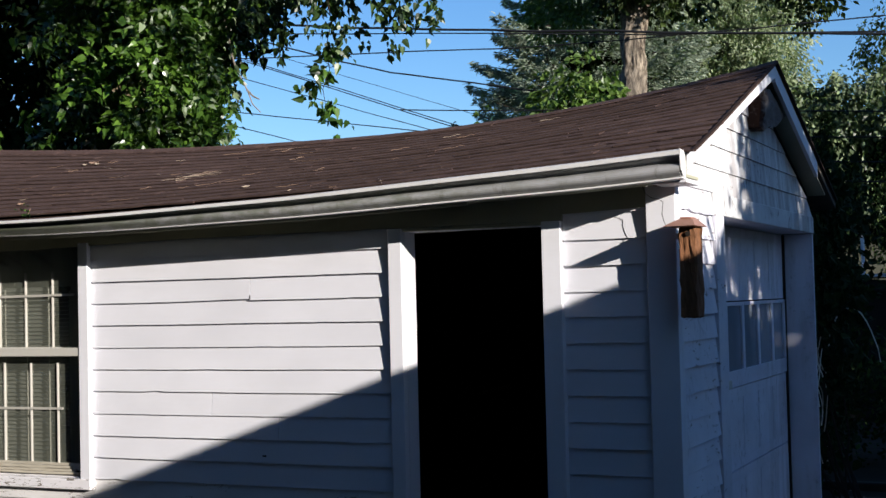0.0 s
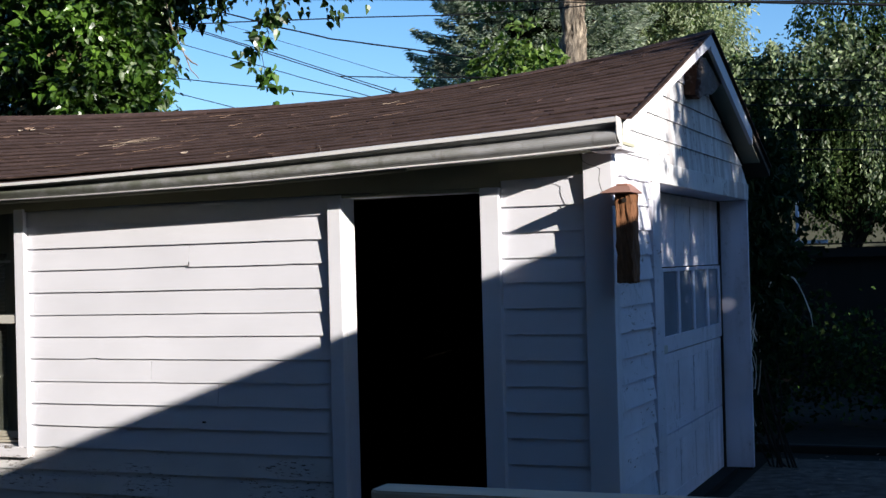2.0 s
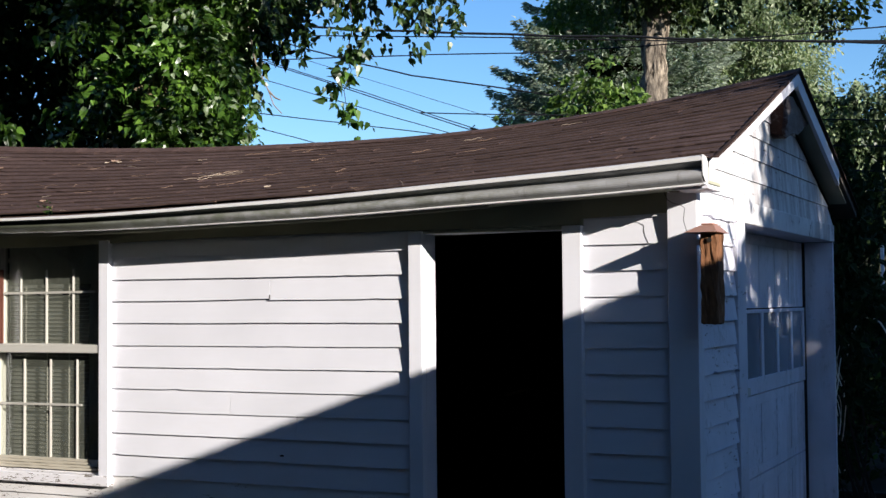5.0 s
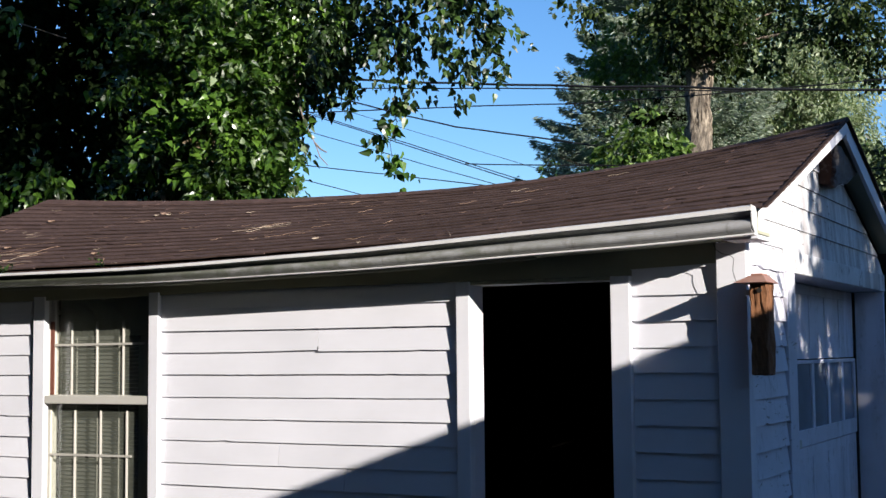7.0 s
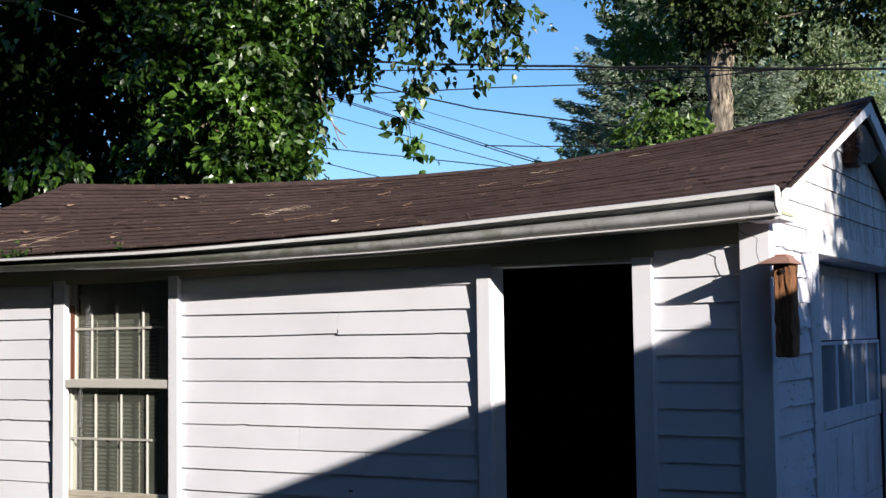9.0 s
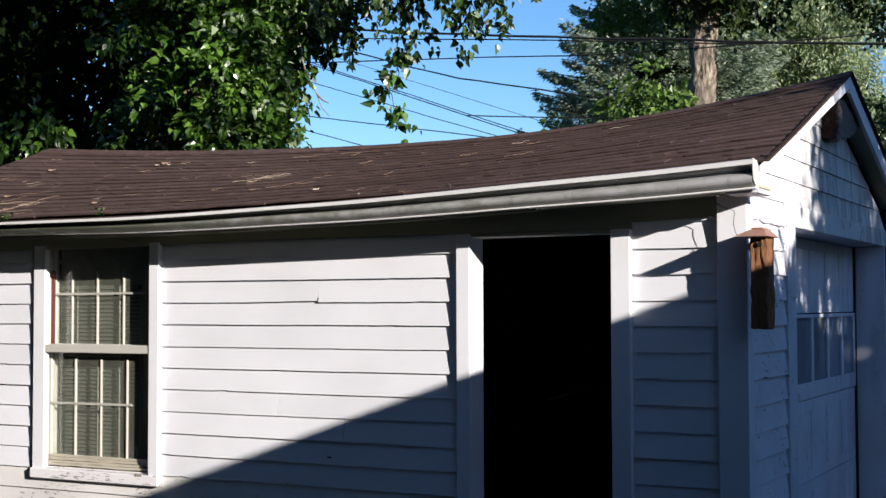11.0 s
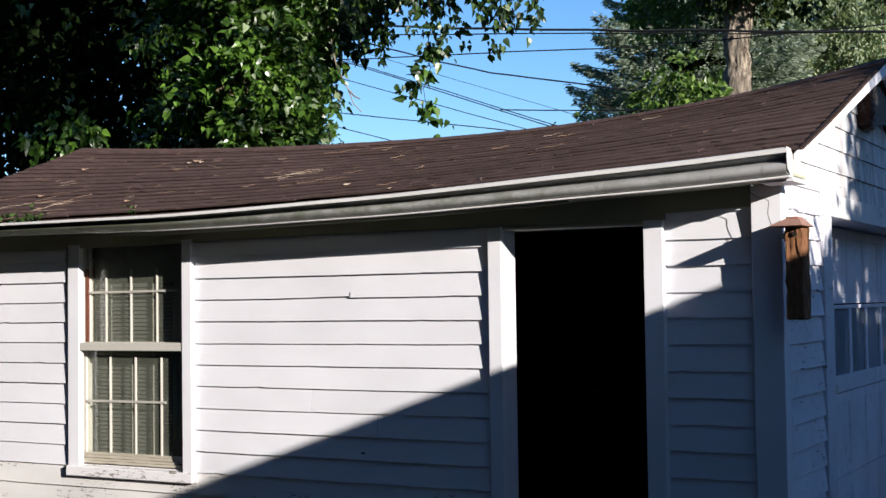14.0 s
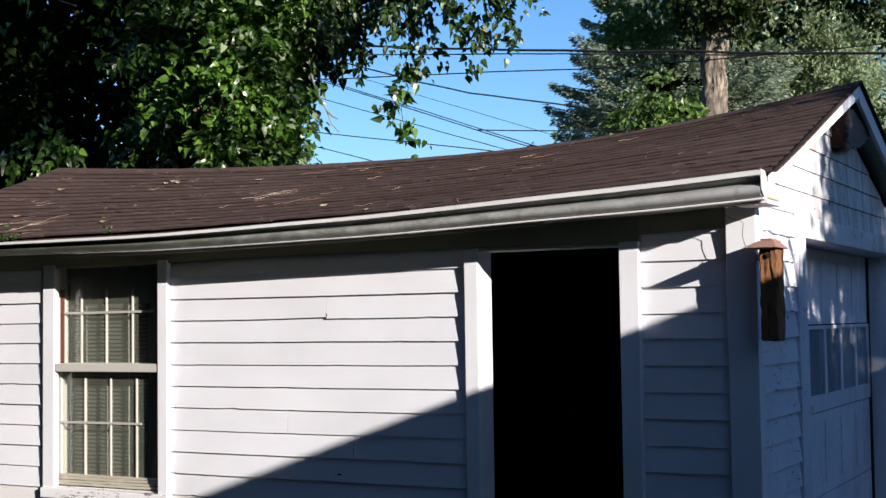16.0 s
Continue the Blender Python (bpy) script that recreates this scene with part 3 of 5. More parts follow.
part("rake_edge", barge(RIDGE_Y + 0.001, 4.2, 0.1525, 0.171, 0.0135, 0.013), M_CUT, roof, "dark shingle edge along the rake")
# rotted ridge beam that sticks out below the peak
bm = prism([(1.78, 2.68), (2.16, 2.72), (2.5, 2.83), (2.16, 2.9), (1.98, 2.945), (1.8, 2.88)], -0.05, 0.112)
bmesh.ops.triangulate(bm, faces=bm.faces[:])
bmesh.ops.subdivide_edges(bm, edges=bm.edges[:], cuts=5, use_grid_fill=True)
for v in bm.verts:
    v.co += noise.noise_vector(v.co * 9) * 0.006 + noise.noise_vector(v.co * 37) * 0.006
    if v.co.y < 1.92:
        v.co.x -= 0.07 * max(0.0, 0.4 + noise.noise(Vector((v.co.y * 14, v.co.z * 9, 3)))) * (1.92 - v.co.y) / 0.14
        v.co.z += 0.05 * noise.noise(Vector((v.co.y * 21, 5, 0)))
    v.co.x = min(v.co.x, 0.124)
part("ridge_beam", bm, M_ROT, roof, "rotted ridge beam end with shreds of white paint below the peak")

# shingles: overlapping strips in courses that follow the sag
rs = random.Random(3)
STEP = 0.118


def shingle(x0, x1, y0, y1, lift, sign, curl):
    """One strip: thin, its butt edge proud of the course below and a little uneven."""
    bm = bmesh.new()
    n = 10
    rows = []
    for k in range(n + 1):
        x = x0 + (x1 - x0) * k / n
        e = rs.uniform(-0.006, 0.006) + (0.012 if rs.random() < 0.1 else 0.0)
        ya, yb = y0 + e * sign, y1
        up = lift + curl * min(1.0, max(0.0, (x + 5.9) / 0.8)) * min(1.0, max(0.0, (-1.4 - x) / 1.8))
        xa, xb = x + flare(x, ya), x + flare(x, yb)
        rows.append([bm.verts.new(c) for c in ((xa, ya, roof_z(x, ya) + up), (xb, yb, roof_z(x, yb) - 0.001), (xb, yb, roof_z(x, yb) - 0.006), (xa, ya, roof_z(x, ya) + up - 0.0075))])
    for p, q in zip(rows, rows[1:]):
        for s in range(4):
            bm.faces.new((p[s], q[s], q[(s + 1) % 4], p[(s + 1) % 4])).material_index = 1 if s == 3 else 0
    bm.faces.new(rows[0])
    bm.faces.new(list(reversed(rows[-1])))
    return bm


def shingles(sign):
    first = EAVE_Y - 0.03
    k = 0
    while True:
        a = first + k * STEP
        if a > RIDGE_Y - 0.03:
            break
        b = min(a + STEP + 0.035, RIDGE_Y)
        x = ROOF_W - 0.01 - rs.uniform(0, 0.9)
        while x < ROOF_E + 0.015:
            w = rs.uniform(0.88, 0.94)
            x0, x1 = max(x, ROOF_W - 0.012), min(x + w - 0.004, ROOF_E + 0.018)
            if x1 - x0 > 0.03:
                ya, yb = (a, b) if sign > 0 else (2 * RIDGE_Y - a, 2 * RIDGE_Y - b)
                yield x0, x1, ya, yb, 0.0065 + rs.uniform(0, 0.006), sign, 0.019 if k == 1 else 0.0
            x += w
        k += 1


for s in shingles(1):
    part("shingle", shingle(*s), M_ROOF, roof).data.materials.append(M_CUT)
for k in range(22):
    a = 2 * RIDGE_Y - EAVE_Y + 0.03 - k * STEP
    if a < RIDGE_Y + 0.05:
        break
    bm = roof_sheet(a, max(a - STEP - 0.03, RIDGE_Y), 0.009, 0.008, ny=1, nx=16)
    part("shingle_course", bm, M_ROOF, roof)
for k in range(21):
    x = ROOF_W + 0.32 * k
    bm = bmesh.new()
    vs = []
    for xx in (x, min(x + 0.33, ROOF_E + 0.016)):
        for y, d in ((RIDGE_Y - 0.13, 0.009), (RIDGE_Y, 0.012), (RIDGE_Y + 0.13, 0.009)):
            vs.append(bm.verts.new((xx, y, roof_z(xx, y) + d + (0.002 if xx > x else 0.0))))
    for i in range(2):
        bm.faces.new((vs[i], vs[i + 1], vs[i + 4], vs[i + 3]))
    r = bmesh.ops.extrude_face_region(bm, geom=bm.faces[:])
    bmesh.ops.translate(bm, vec=(0, 0, 0.004), verts=[v for v in r["geom"] if isinstance(v, bmesh.types.BMVert)])
    part("ridge_cap", bm, M_ROOF, roof)

# ---- window ----
window = thing("window_1", (-4.21, 0, WIN_Z0), "double-hung garage window with white muntins, cream blind and cracked sill", "window", "", "structure")
part("casing", box(-4.7, WIN_X0 + 0.058, -0.046, -0.001, 0.60, 2.06, 0.003), M_TRIM, window)
part("casing", box(WIN_X1 + 0.003, -3.657, -0.05, -0.001, 0.60, 2.06, 0.003), M_TRIM, window)
part("head_casing", box(WIN_X0, WIN_X1, -0.0335, -0.001, 2.062, 2.10), M_EAVE_SHADE, window)
part("jamb", box(WIN_X0, WIN_X0 + 0.02, 0.0005, 0.115, 0.62, 2.085), M_SASH, window)
part("jamb", box(WIN_X1 - 0.02, WIN_X1, 0.0005, 0.115, 0.62, 2.085), M_SASH, window)
part("weatherstrip", box(WIN_X0 + 0.0215, WIN_X0 + 0.05, 0.05, 0.0605, 1.42, 1.9), M_RUST, window, "rusty red strip along the sash")
bm = prism([(-0.06, 0.552), (-0.06, 0.615), (0.1, 0.635), (0.1, 0.552)], -4.708, -3.65)
bmesh.ops.bevel(bm, geom=bm.edges[:], offset=0.004, segments=1, affect="EDGES")
part("window_sill", bm, M_SILL, window, "weathered sill with flaking paint")


def sash(y0, y1, z0, z1, low, bars, bar_z, cross, x0=WIN_X0 + 0.021, x1=WIN_X1 - 0.021):
    """A sash with one pane and a loose grille behind it: three upright bars with rounded tops, one cross bar."""
    a, b, c, d = x0 + 0.03, x1 - 0.03, z0 + low, z1 - 0.04
    bm = box(x0, a, y0, y1, z0, z1, 0.002)
    box(b, x1, y0, y1, z0, z1, 0.002, bm)
    box(a, b, y0 - 0.001, y1, z0, c, 0.002, bm)
    box(a, b, y0, y1, d, z1, 0.002, bm)
    frame_ob = part("sash", bm, M_SASH, window)
    pane = part("pane", box(a, b, y0 + 0.013, y0 + 0.017, c, d), M_GLASS, frame_ob)
    pane.visible_shadow = False
    pane.data.materials.append(M_CLEAR)
    for f in pane.data.polygons:
        f.material_index = 0 if f.normal.y < -0.5 else 1
    for x in bars:
        pts = [(x, y0 + 0.007, c - 0.004), (x, y0 + 0.007, bar_z - 0.012), (x, y0 + 0.007, bar_z - 0.004), (x, y0 + 0.007, bar_z)]
        part("muntin", tube(pts, [0.0085, 0.0085, 0.007, 0.003], 8), M_SASH_BAR, frame_ob)
    part("muntin", bar((cross[0], y0 - 0.003, cross[2]), (cross[1], y0 - 0.003, cross[2] + 0.003), 0.008, 0.014), M_SASH_BAR, frame_ob)


sash(0.062, 0.095, 1.36, 2.085, 0.06, (-4.47, -4.255, -4.035), 1.892, (-4.635, -3.85, 1.744))
sash(0.028, 0.0605, 0.655, 1.415, 0.045, (-4.405, -4.188, -3.972), 1.325, (-4.6, -3.925, 1.035))
part("meeting_rail", box(WIN_X0 + 0.06, WIN_X1 + 0.006, -0.042, 0.027, 1.365, 1.418, 0.004), M_SASH, window, "pale meeting rail")
rw = random.Random(8)
for k, (y, z, x1) in enumerate(((-0.002, 0.6345, -3.765), (0.008, 0.65, -3.81), (0.0175, 0.668, -3.845), (0.022, 0.687, -3.862))):
    bm = box(-4.635 + 0.004 * k, x1, y, 0.0275, z, z + 0.0145)
    bmesh.ops.subdivide_edges(bm, edges=[e for e in bm.edges if abs(e.verts[0].co.x - e.verts[1].co.x) > 0.3], cuts=14)
    for v in bm.verts:
        v.co.z += rw.uniform(-0.002, 0.002)
        v.co.y += rw.uniform(-0.002, 0.0) if v.co.y < 0.02 else 0.0
        if v.co.x > x1 - 0.05:
            v.co.x -= rw.uniform(0.0, 0.02)
    part("stop_moulding", bm, M_STOP, window, "cracked cream wooden stop moulding")
blind = thing("window_blind", (-4.21, 0.13, 0.66), "cream horizontal slat blind hanging behind the window", "blind")
part("head_rail", box(-4.62, -3.96, 0.118, 0.15, 1.775, 1.8), M_BLIND, blind)
part("bottom_bar", box(-4.62, -3.96, 0.12, 0.145, 0.66, 0.675), M_BLIND, blind)
slat = None
for k in range(42):
    z = 0.69 + 0.026 * k
    if slat is None:
        slat = part("slat", prism([(0.121, z), (0.139, z + 0.0215), (0.14, z + 0.02), (0.122, z - 0.0015)], -4.62, -3.96), M_BLIND, blind)
    else:
        o = new("slat", slat.data)
        o.parent, o.location = blind, (0, 0, 0.026 * k)
for x in (-4.47, -4.29, -4.11):
    part("cord", box(x - 0.004, x + 0.004, 0.1165, 0.1185, 0.67, 1.79), M_SASH_BAR, blind)
# Three pale drooping strips across the upper pane.
curtain = thing("window_top_strips", (-4.2, 0.15, 1.85), "greyed pale strips drooping across the top of the window", "curtain")
for pts in (((-4.36, 2.075), (-4.24, 2.035), (-4.14, 1.985), (-4.0, 1.9)), ((-4.62, 1.955), (-4.55, 1.975), (-4.47, 1.965), (-4.4, 1.93)), ((-4.5, 2.03), (-4.4, 2.0), (-4.32, 1.95), (-4.28, 1.9))):
    bm = bmesh.new()
    rows = []
    for k, (x, z) in enumerate(pts):
        w = (0.012, 0.02, 0.018, 0.008)[k]
        rows.append([bm.verts.new(c) for c in ((x, 0.1, z - w), (x, 0.106 + 0.006 * (k % 2), z), (x, 0.1, z + w))])
    for p, q in zip(rows, rows[1:]):
        bm.faces.new((p[0], q[0], q[1], p[1]))
        bm.faces.new((p[1], q[1], q[2], p[2]))
    bmesh.ops.solidify(bm, geom=bm.faces[:], thickness=0.002)
    part("fold", bm, M_PALE_STRIP, curtain, smooth=True)

# Sheet added behind the blind so the pane's black strip turns grey.
cloth = thing("window_veil_sheet", (-4.2, 0.2, 0.66), "grey-green sheet added behind the blind to lighten the glass", "curtain")
bm = bmesh.new()
rows = []
for k in range(61):
    x, y = -4.68 + 0.96 * k / 60, 0.185 + 0.012 * math.sin(k * 0.75) + 0.006 * math.sin(k * 1.9)
    rows.append([bm.verts.new((x, y, 0.66)), bm.verts.new((x, y - 0.004 * math.sin(k), 1.4)), bm.verts.new((x, y, 2.08))])
for p, q in zip(rows, rows[1:]):
    bm.faces.new((p[0], q[0], q[1], p[1]))
    bm.faces.new((p[1], q[1], q[2], p[2]))
bmesh.ops.solidify(bm, geom=bm.faces[:], thickness=0.002)
part("cloth", bm, M_VEIL, cloth, smooth=True)

# ---- side door opening ----
door = thing("door_1", (-1.09, 0, 0), "open doorway with white casing into a dark garage", "doorway", "", "structure")
part("casing", box(-1.582, -1.5, -0.05, -0.001, 0.02, 2.052, 0.003), M_TRIM, door)
part("casing", box(-0.685, -0.58, -0.05, -0.001, 0.02, 2.052, 0.003), M_TRIM, door)
part("head_casing", box(-1.4995, -0.6855, -0.0355, -0.001, 2.035, 2.052, 0.002), M_EAVE_SHADE, door)
part("jamb", box(-1.5145, -1.5, -0.0005, 0.12, 0.03, 2.044), M_TRIM, door)
part("jamb", box(-0.685, -0.6725, -0.0005, 0.12, 0.03, 2.044), M_TRIM, door)
part("head_jamb", box(-1.4995, -0.6855, -0.0005, 0.12, 2.033, 2.0445), M_TRIM, door)
part("threshold", box(-1.4995, -0.6855, -0.05, 0.13, 0.0, 0.032, 0.004), M_CONC, door)

# ---- garage door ----
gdoor = thing("garage_door", (0, 1.94, 0), "closed white wooden garage door with a row of panes", "garage door")
gx = -0.2
part("jamb", box(-0.24, 0.031, 0.786, 0.975, 0.02, 2.094, 0.003), M_GABLE, gdoor)
part("corner_post", box(-0.24, 0.014, GD_Y1, GD_Y1 + 0.045, 0.02, 2.094, 0.004), M_GDOOR, gdoor, "flat white return board at the corner")
part("header", box(0.001, 0.021, 0.79, GD_Y1 + 0.045, 2.096, 2.219, 0.003), M_PEAK, gdoor)
part("head_soffit", box(-0.24, 0.0, 0.976, GD_Y1 - 0.001, 2.096, 2.112), M_GABLE, gdoor)


def panel_row(z0, z1, cols, low=0.07, top=0.07, glass=False):
    """One hinged section: a thin panel with rails and stiles, or a band of panes."""
    y0, y1 = 0.978, GD_Y1 - 0.045
    sec = part("section", box(gx - 0.03, gx - 0.014, y0, y1, z0 + 0.004, z1 - 0.004), M_PANE if glass else M_GDOOR, gdoor, "window band" if glass else "")
    th = 0.0 if glass else 0.0105
    part("rail", box(gx - 0.0135, gx - th, y0, y1, z0 + 0.004, z0 + low, 0.002), M_GDOOR, sec)
    part("rail", box(gx - 0.0135, gx - th, y0, y1, z1 - top, z1 - 0.004, 0.002), M_GDOOR, sec)
    w = (y1 - y0) / cols
    for k in range(cols + 1):
        c = min(max(y0 + k * w, y0 + 0.035), y1 - 0.035)
        part("stile", box(gx - 0.013, gx - th + 0.0008, c - 0.033, c + 0.033, z0 + low + 0.001, z1 - top - 0.001, 0.002), M_GDOOR, sec)


panel_row(0.01, 0.507, 6, 0.11)
panel_row(0.507, 1.04, 6)
panel_row(1.04, 1.6, 6, 0.11, 0.028, True)
panel_row(1.6, 2.093, 6)
part("handle", box(gx + 0.001, gx + 0.02, 1.84, 1.97, 1.045, 1.1, 0.006), M_SASH, gdoor, "dull metal pull handle")
part("side_gap", box(gx - 0.03, gx + 0.003, GD_Y1 - 0.0449, GD_Y1 - 0.0005, 0.01, 2.09), M_DARK, gdoor, "dark gap beside the door")
part("bottom_seal", box(gx - 0.03, gx - 0.004, 0.978, GD_Y1 - 0.012, 0.0, 0.0095), M_DARK, gdoor)

# ---- birdhouse at the corner ----
bird = thing("birdhouse", (0.085, -0.13, 1.56), "tall rusty brown wooden birdhouse with a copper cap on the corner", "birdhouse")
bm = box(0.08, 0.166, -0.19, -0.066, 1.545, 1.985, 0.006)
bmesh.ops.subdivide_edges(bm, edges=bm.edges[:], cuts=9, use_grid_fill=True)
for v in bm.verts:
    v.co += noise.noise_vector(v.co * 22) * 0.006 + noise.noise_vector(v.co * 70) * 0.007
part("body", bm, M_BIRD, bird)
part("bracket", box(0.026, 0.13, -0.068, -0.0525, 1.93, 1.96, 0.003), M_TRIM, bird, "white batten behind the box")
bm = bmesh.new()
lo = [bm.verts.new(c) for c in ((0.032, -0.3, 1.984), (0.19, -0.3, 1.984), (0.19, -0.054, 1.984), (0.032, -0.054, 1.984))]
hi = [bm.verts.new(c) for c in ((0.08, -0.19, 2.022), (0.15, -0.19, 2.022), (0.15, -0.08, 2.022), (0.08, -0.08, 2.022))]
bm.faces.new(lo)
bm.faces.new(hi)
for k in range(4):
    bm.faces.new((lo[k], lo[(k + 1) % 4], hi[(k + 1) % 4], hi[k]))
box(0.085, 0.145, -0.185, -0.085, 2.0225, 2.032, 0.003, bm)
part("cap", bm, M_COPPER, bird, "flared tarnished copper cap")
bm = bmesh.new()
bmesh.ops.create_cone(bm, cap_ends=True, segments=16, radius1=0.012, radius2=0.012, depth=0.012, matrix=pose(0.128, -0.195, 1.95, 90))
part("entry_hole", bm, M_DARK, bird, "round dark entry hole")

# loose wire below the eave end
wirelet = thing("loose_cable", (-0.1, -0.04, 2.1), "thin loose cable dangling from the eave corner", "cable")
part("strand", tube([(-0.12, -0.1, 2.2), (-0.1, -0.12, 2.16), (-0.067, -0.13, 2.137), (-0.03, -0.132, 2.13), (-0.009, -0.13, 2.113), (-0.012, -0.132, 2.085), (-0.016, -0.13, 2.055), (-0.008, -0.13, 2.02), (0.002, -0.13, 1.997)], [0.0016] * 9, 6), M_WIRE, wirelet)

# ---- deck rail in front ----
rail = thing("deck_railing", (1.3, -2.7, 0), "grey weathered wooden porch railing with a wide cap", "railing")
bm = prism([(-0.05, -2.62), (2.9, -2.62), (2.9, -2.765), (-0.02, -2.765), (-0.05, -2.74)], 0.915, 0.952, 2)
bmesh.ops.bevel(bm, geom=bm.edges[:], offset=0.006, segments=2, affect="EDGES")
part("cap_board", bm, M_RAIL, rail)
for x in (0.03, 1.4, 2.8):
    part("post", box(x - 0.045, x + 0.045, -2.74, -2.65, -0.02, 0.914, 0.004), M_RAIL, rail)
part("lower_rail", box(0.0755, 1.3545, -2.715, -2.675, 0.18, 0.27, 0.003), M_RAIL, rail)
part("lower_rail", box(1.4455, 2.7545, -2.715, -2.675, 0.18, 0.27, 0.003), M_RAIL, rail)
for k in range(20):
    x = 0.15 + k * 0.13
    if abs(x - 1.4) > 0.07:
        part("baluster", box(x - 0.018, x + 0.018, -2.712, -2.678, 0.271, 0.914), M_RAIL, rail)

# ---- apron and yard edge ----
slab = setting("pavement", box(0.03, 6.5, -2.2, 4.6, -0.05, 0.0, 0.01), M_CONC, "cracked grey concrete apron in shade", "pavement")
edge = thing("garden_edging", (2.5, 5.1, 0), "old dark timber edging on the ground", "edging")
part("timber", box(-0.6, 6.0, 5.05, 5.15, -0.03, 0.05, 0.01), M_FENCE, edge)

# ---- fence ----
fence = thing("wooden_fence", (2, 11.5, 0), "tall dark wooden board fence in deep shade", "fence")
rf = random.Random(5)
for k in range(70):
    x = -5 + k * 0.152
    h = 1.76 + rf.uniform(-0.02, 0.02)
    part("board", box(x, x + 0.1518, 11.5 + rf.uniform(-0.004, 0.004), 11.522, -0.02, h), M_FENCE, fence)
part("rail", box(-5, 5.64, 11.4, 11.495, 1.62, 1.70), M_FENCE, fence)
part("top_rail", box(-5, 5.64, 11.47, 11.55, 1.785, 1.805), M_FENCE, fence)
part("top_rail", box(-0.95, -0.25, 11.46, 11.56, 1.807, 1.85), M_TRIM, fence, "white raised stretch of cap rail")

# ---- unseen house, shaped so that its roof edge shades the wall ----
house = thing("unseen_shade_house", (4, -5, 0), "unseen low pale house, its single-pitch roof set to shade the wall", "house")


def rake(s, xw):
    """A point of the roof's raking edge, s metres out from the garage wall along the sun."""
    return Vector((xw + 2.1 * s, -s, 2.17 - 0.39 * (1.0 - xw) + 0.62 * s))


lo_n, hi_n = rake(3.6, -5.3), rake(2.2, 1.0)
back_v = Vector((1.5, -4.6, 0.0))
bm = bmesh.new()
top_v = [bm.verts.new(c) for c in (lo_n, hi_n, hi_n + back_v, lo_n + back_v)]
low_v = [bm.verts.new(v.co - Vector((0, 0, 0.14))) for v in top_v]
bm.faces.new(top_v)
bm.faces.new(list(reversed(low_v)))
for k in range(4):
    bm.faces.new((top_v[k], low_v[k], low_v[(k + 1) % 4], top_v[(k + 1) % 4]))
part("roof", bm, M_ROOF, house)
edge_v = (hi_n - lo_n).normalized()
in_v = back_v.normalized()
foot = [lo_n + edge_v * 0.3 + in_v * 0.12, hi_n - edge_v * 0.05 + in_v * 0.12, hi_n - edge_v * 0.05 + back_v - in_v * 0.2, lo_n + edge_v * 0.3 + back_v - in_v * 0.2]
bm = bmesh.new()
up_v = [bm.verts.new(c - Vector((0, 0, 0.15))) for c in foot]
dn_v = [bm.verts.new((c.x, c.y, -0.02)) for c in foot]
bm.faces.new(up_v)
bm.faces.new(list(reversed(dn_v)))
for k in range(4):
    bm.faces.new((up_v[k], dn_v[k], dn_v[(k + 1) % 4], up_v[(k + 1) % 4]))
part("wall", bm, M_HOUSE, house)
# Unseen hedge, added to keep sun off the garage door and low gable.
hedge = thing("unseen_shade_hedge", (14, -4, 0), "unseen dense hedge added to shade the gable end", "hedge")
HEDGE = [(10.3 + 0.5 * q, -4.0, 0.5 + 0.7 * w, 0.62) for q in range(16) for w in range(6)] + [(10.6 + 0.5 * q, -4.0, 4.75 + 0.06 * q - (0.35 if q < 2 else 0.0), 0.5) for q in (1, 2, 3, 4, 5, 6, 7, 8, 9, 10, 11, 12, 13, 14)]
HEDGE += [(13.0 + 0.5 * q, -4.0, 4.62, 0.5) for q in range(10)]
HEDGE += [(8.95 + 0.28 * q, -4.0, 0.45 + 0.58 * w + 0.08 * q, 0.42) for q in range(5) for w in range(7)]
for q in range(-1, 8):
    part("stem", tube([(10.4 + q, -4, -0.02), (10.45 + q, -4.02, 2.2), (10.4 + q, -4, 4.2)], [0.06, 0.05, 0.02], 7), M_BARK_DARK, hedge)

# unseen house added behind the camera to block sky and dim the glass
own = thing("unseen_sky_block_house", (-2, -12, 0), "unseen two-storey dark brick house added to block skylight", "house")
part("wall", box(-19, 6.5, -16, -8.4, -0.02, 7.4), M_BRICK, own)
part("roof", prism([(-16.6, 7.2), (-7.8, 7.2), (-7.8, 7.35), (-12.2, 9.8), (-16.6, 7.35)], -19.5, 7.0), M_ROOF, own)
part("trim", box(-19.4, 6.9, -7.84, -7.802, 7.18, 7.38), M_TRIM, own, "white fascia")


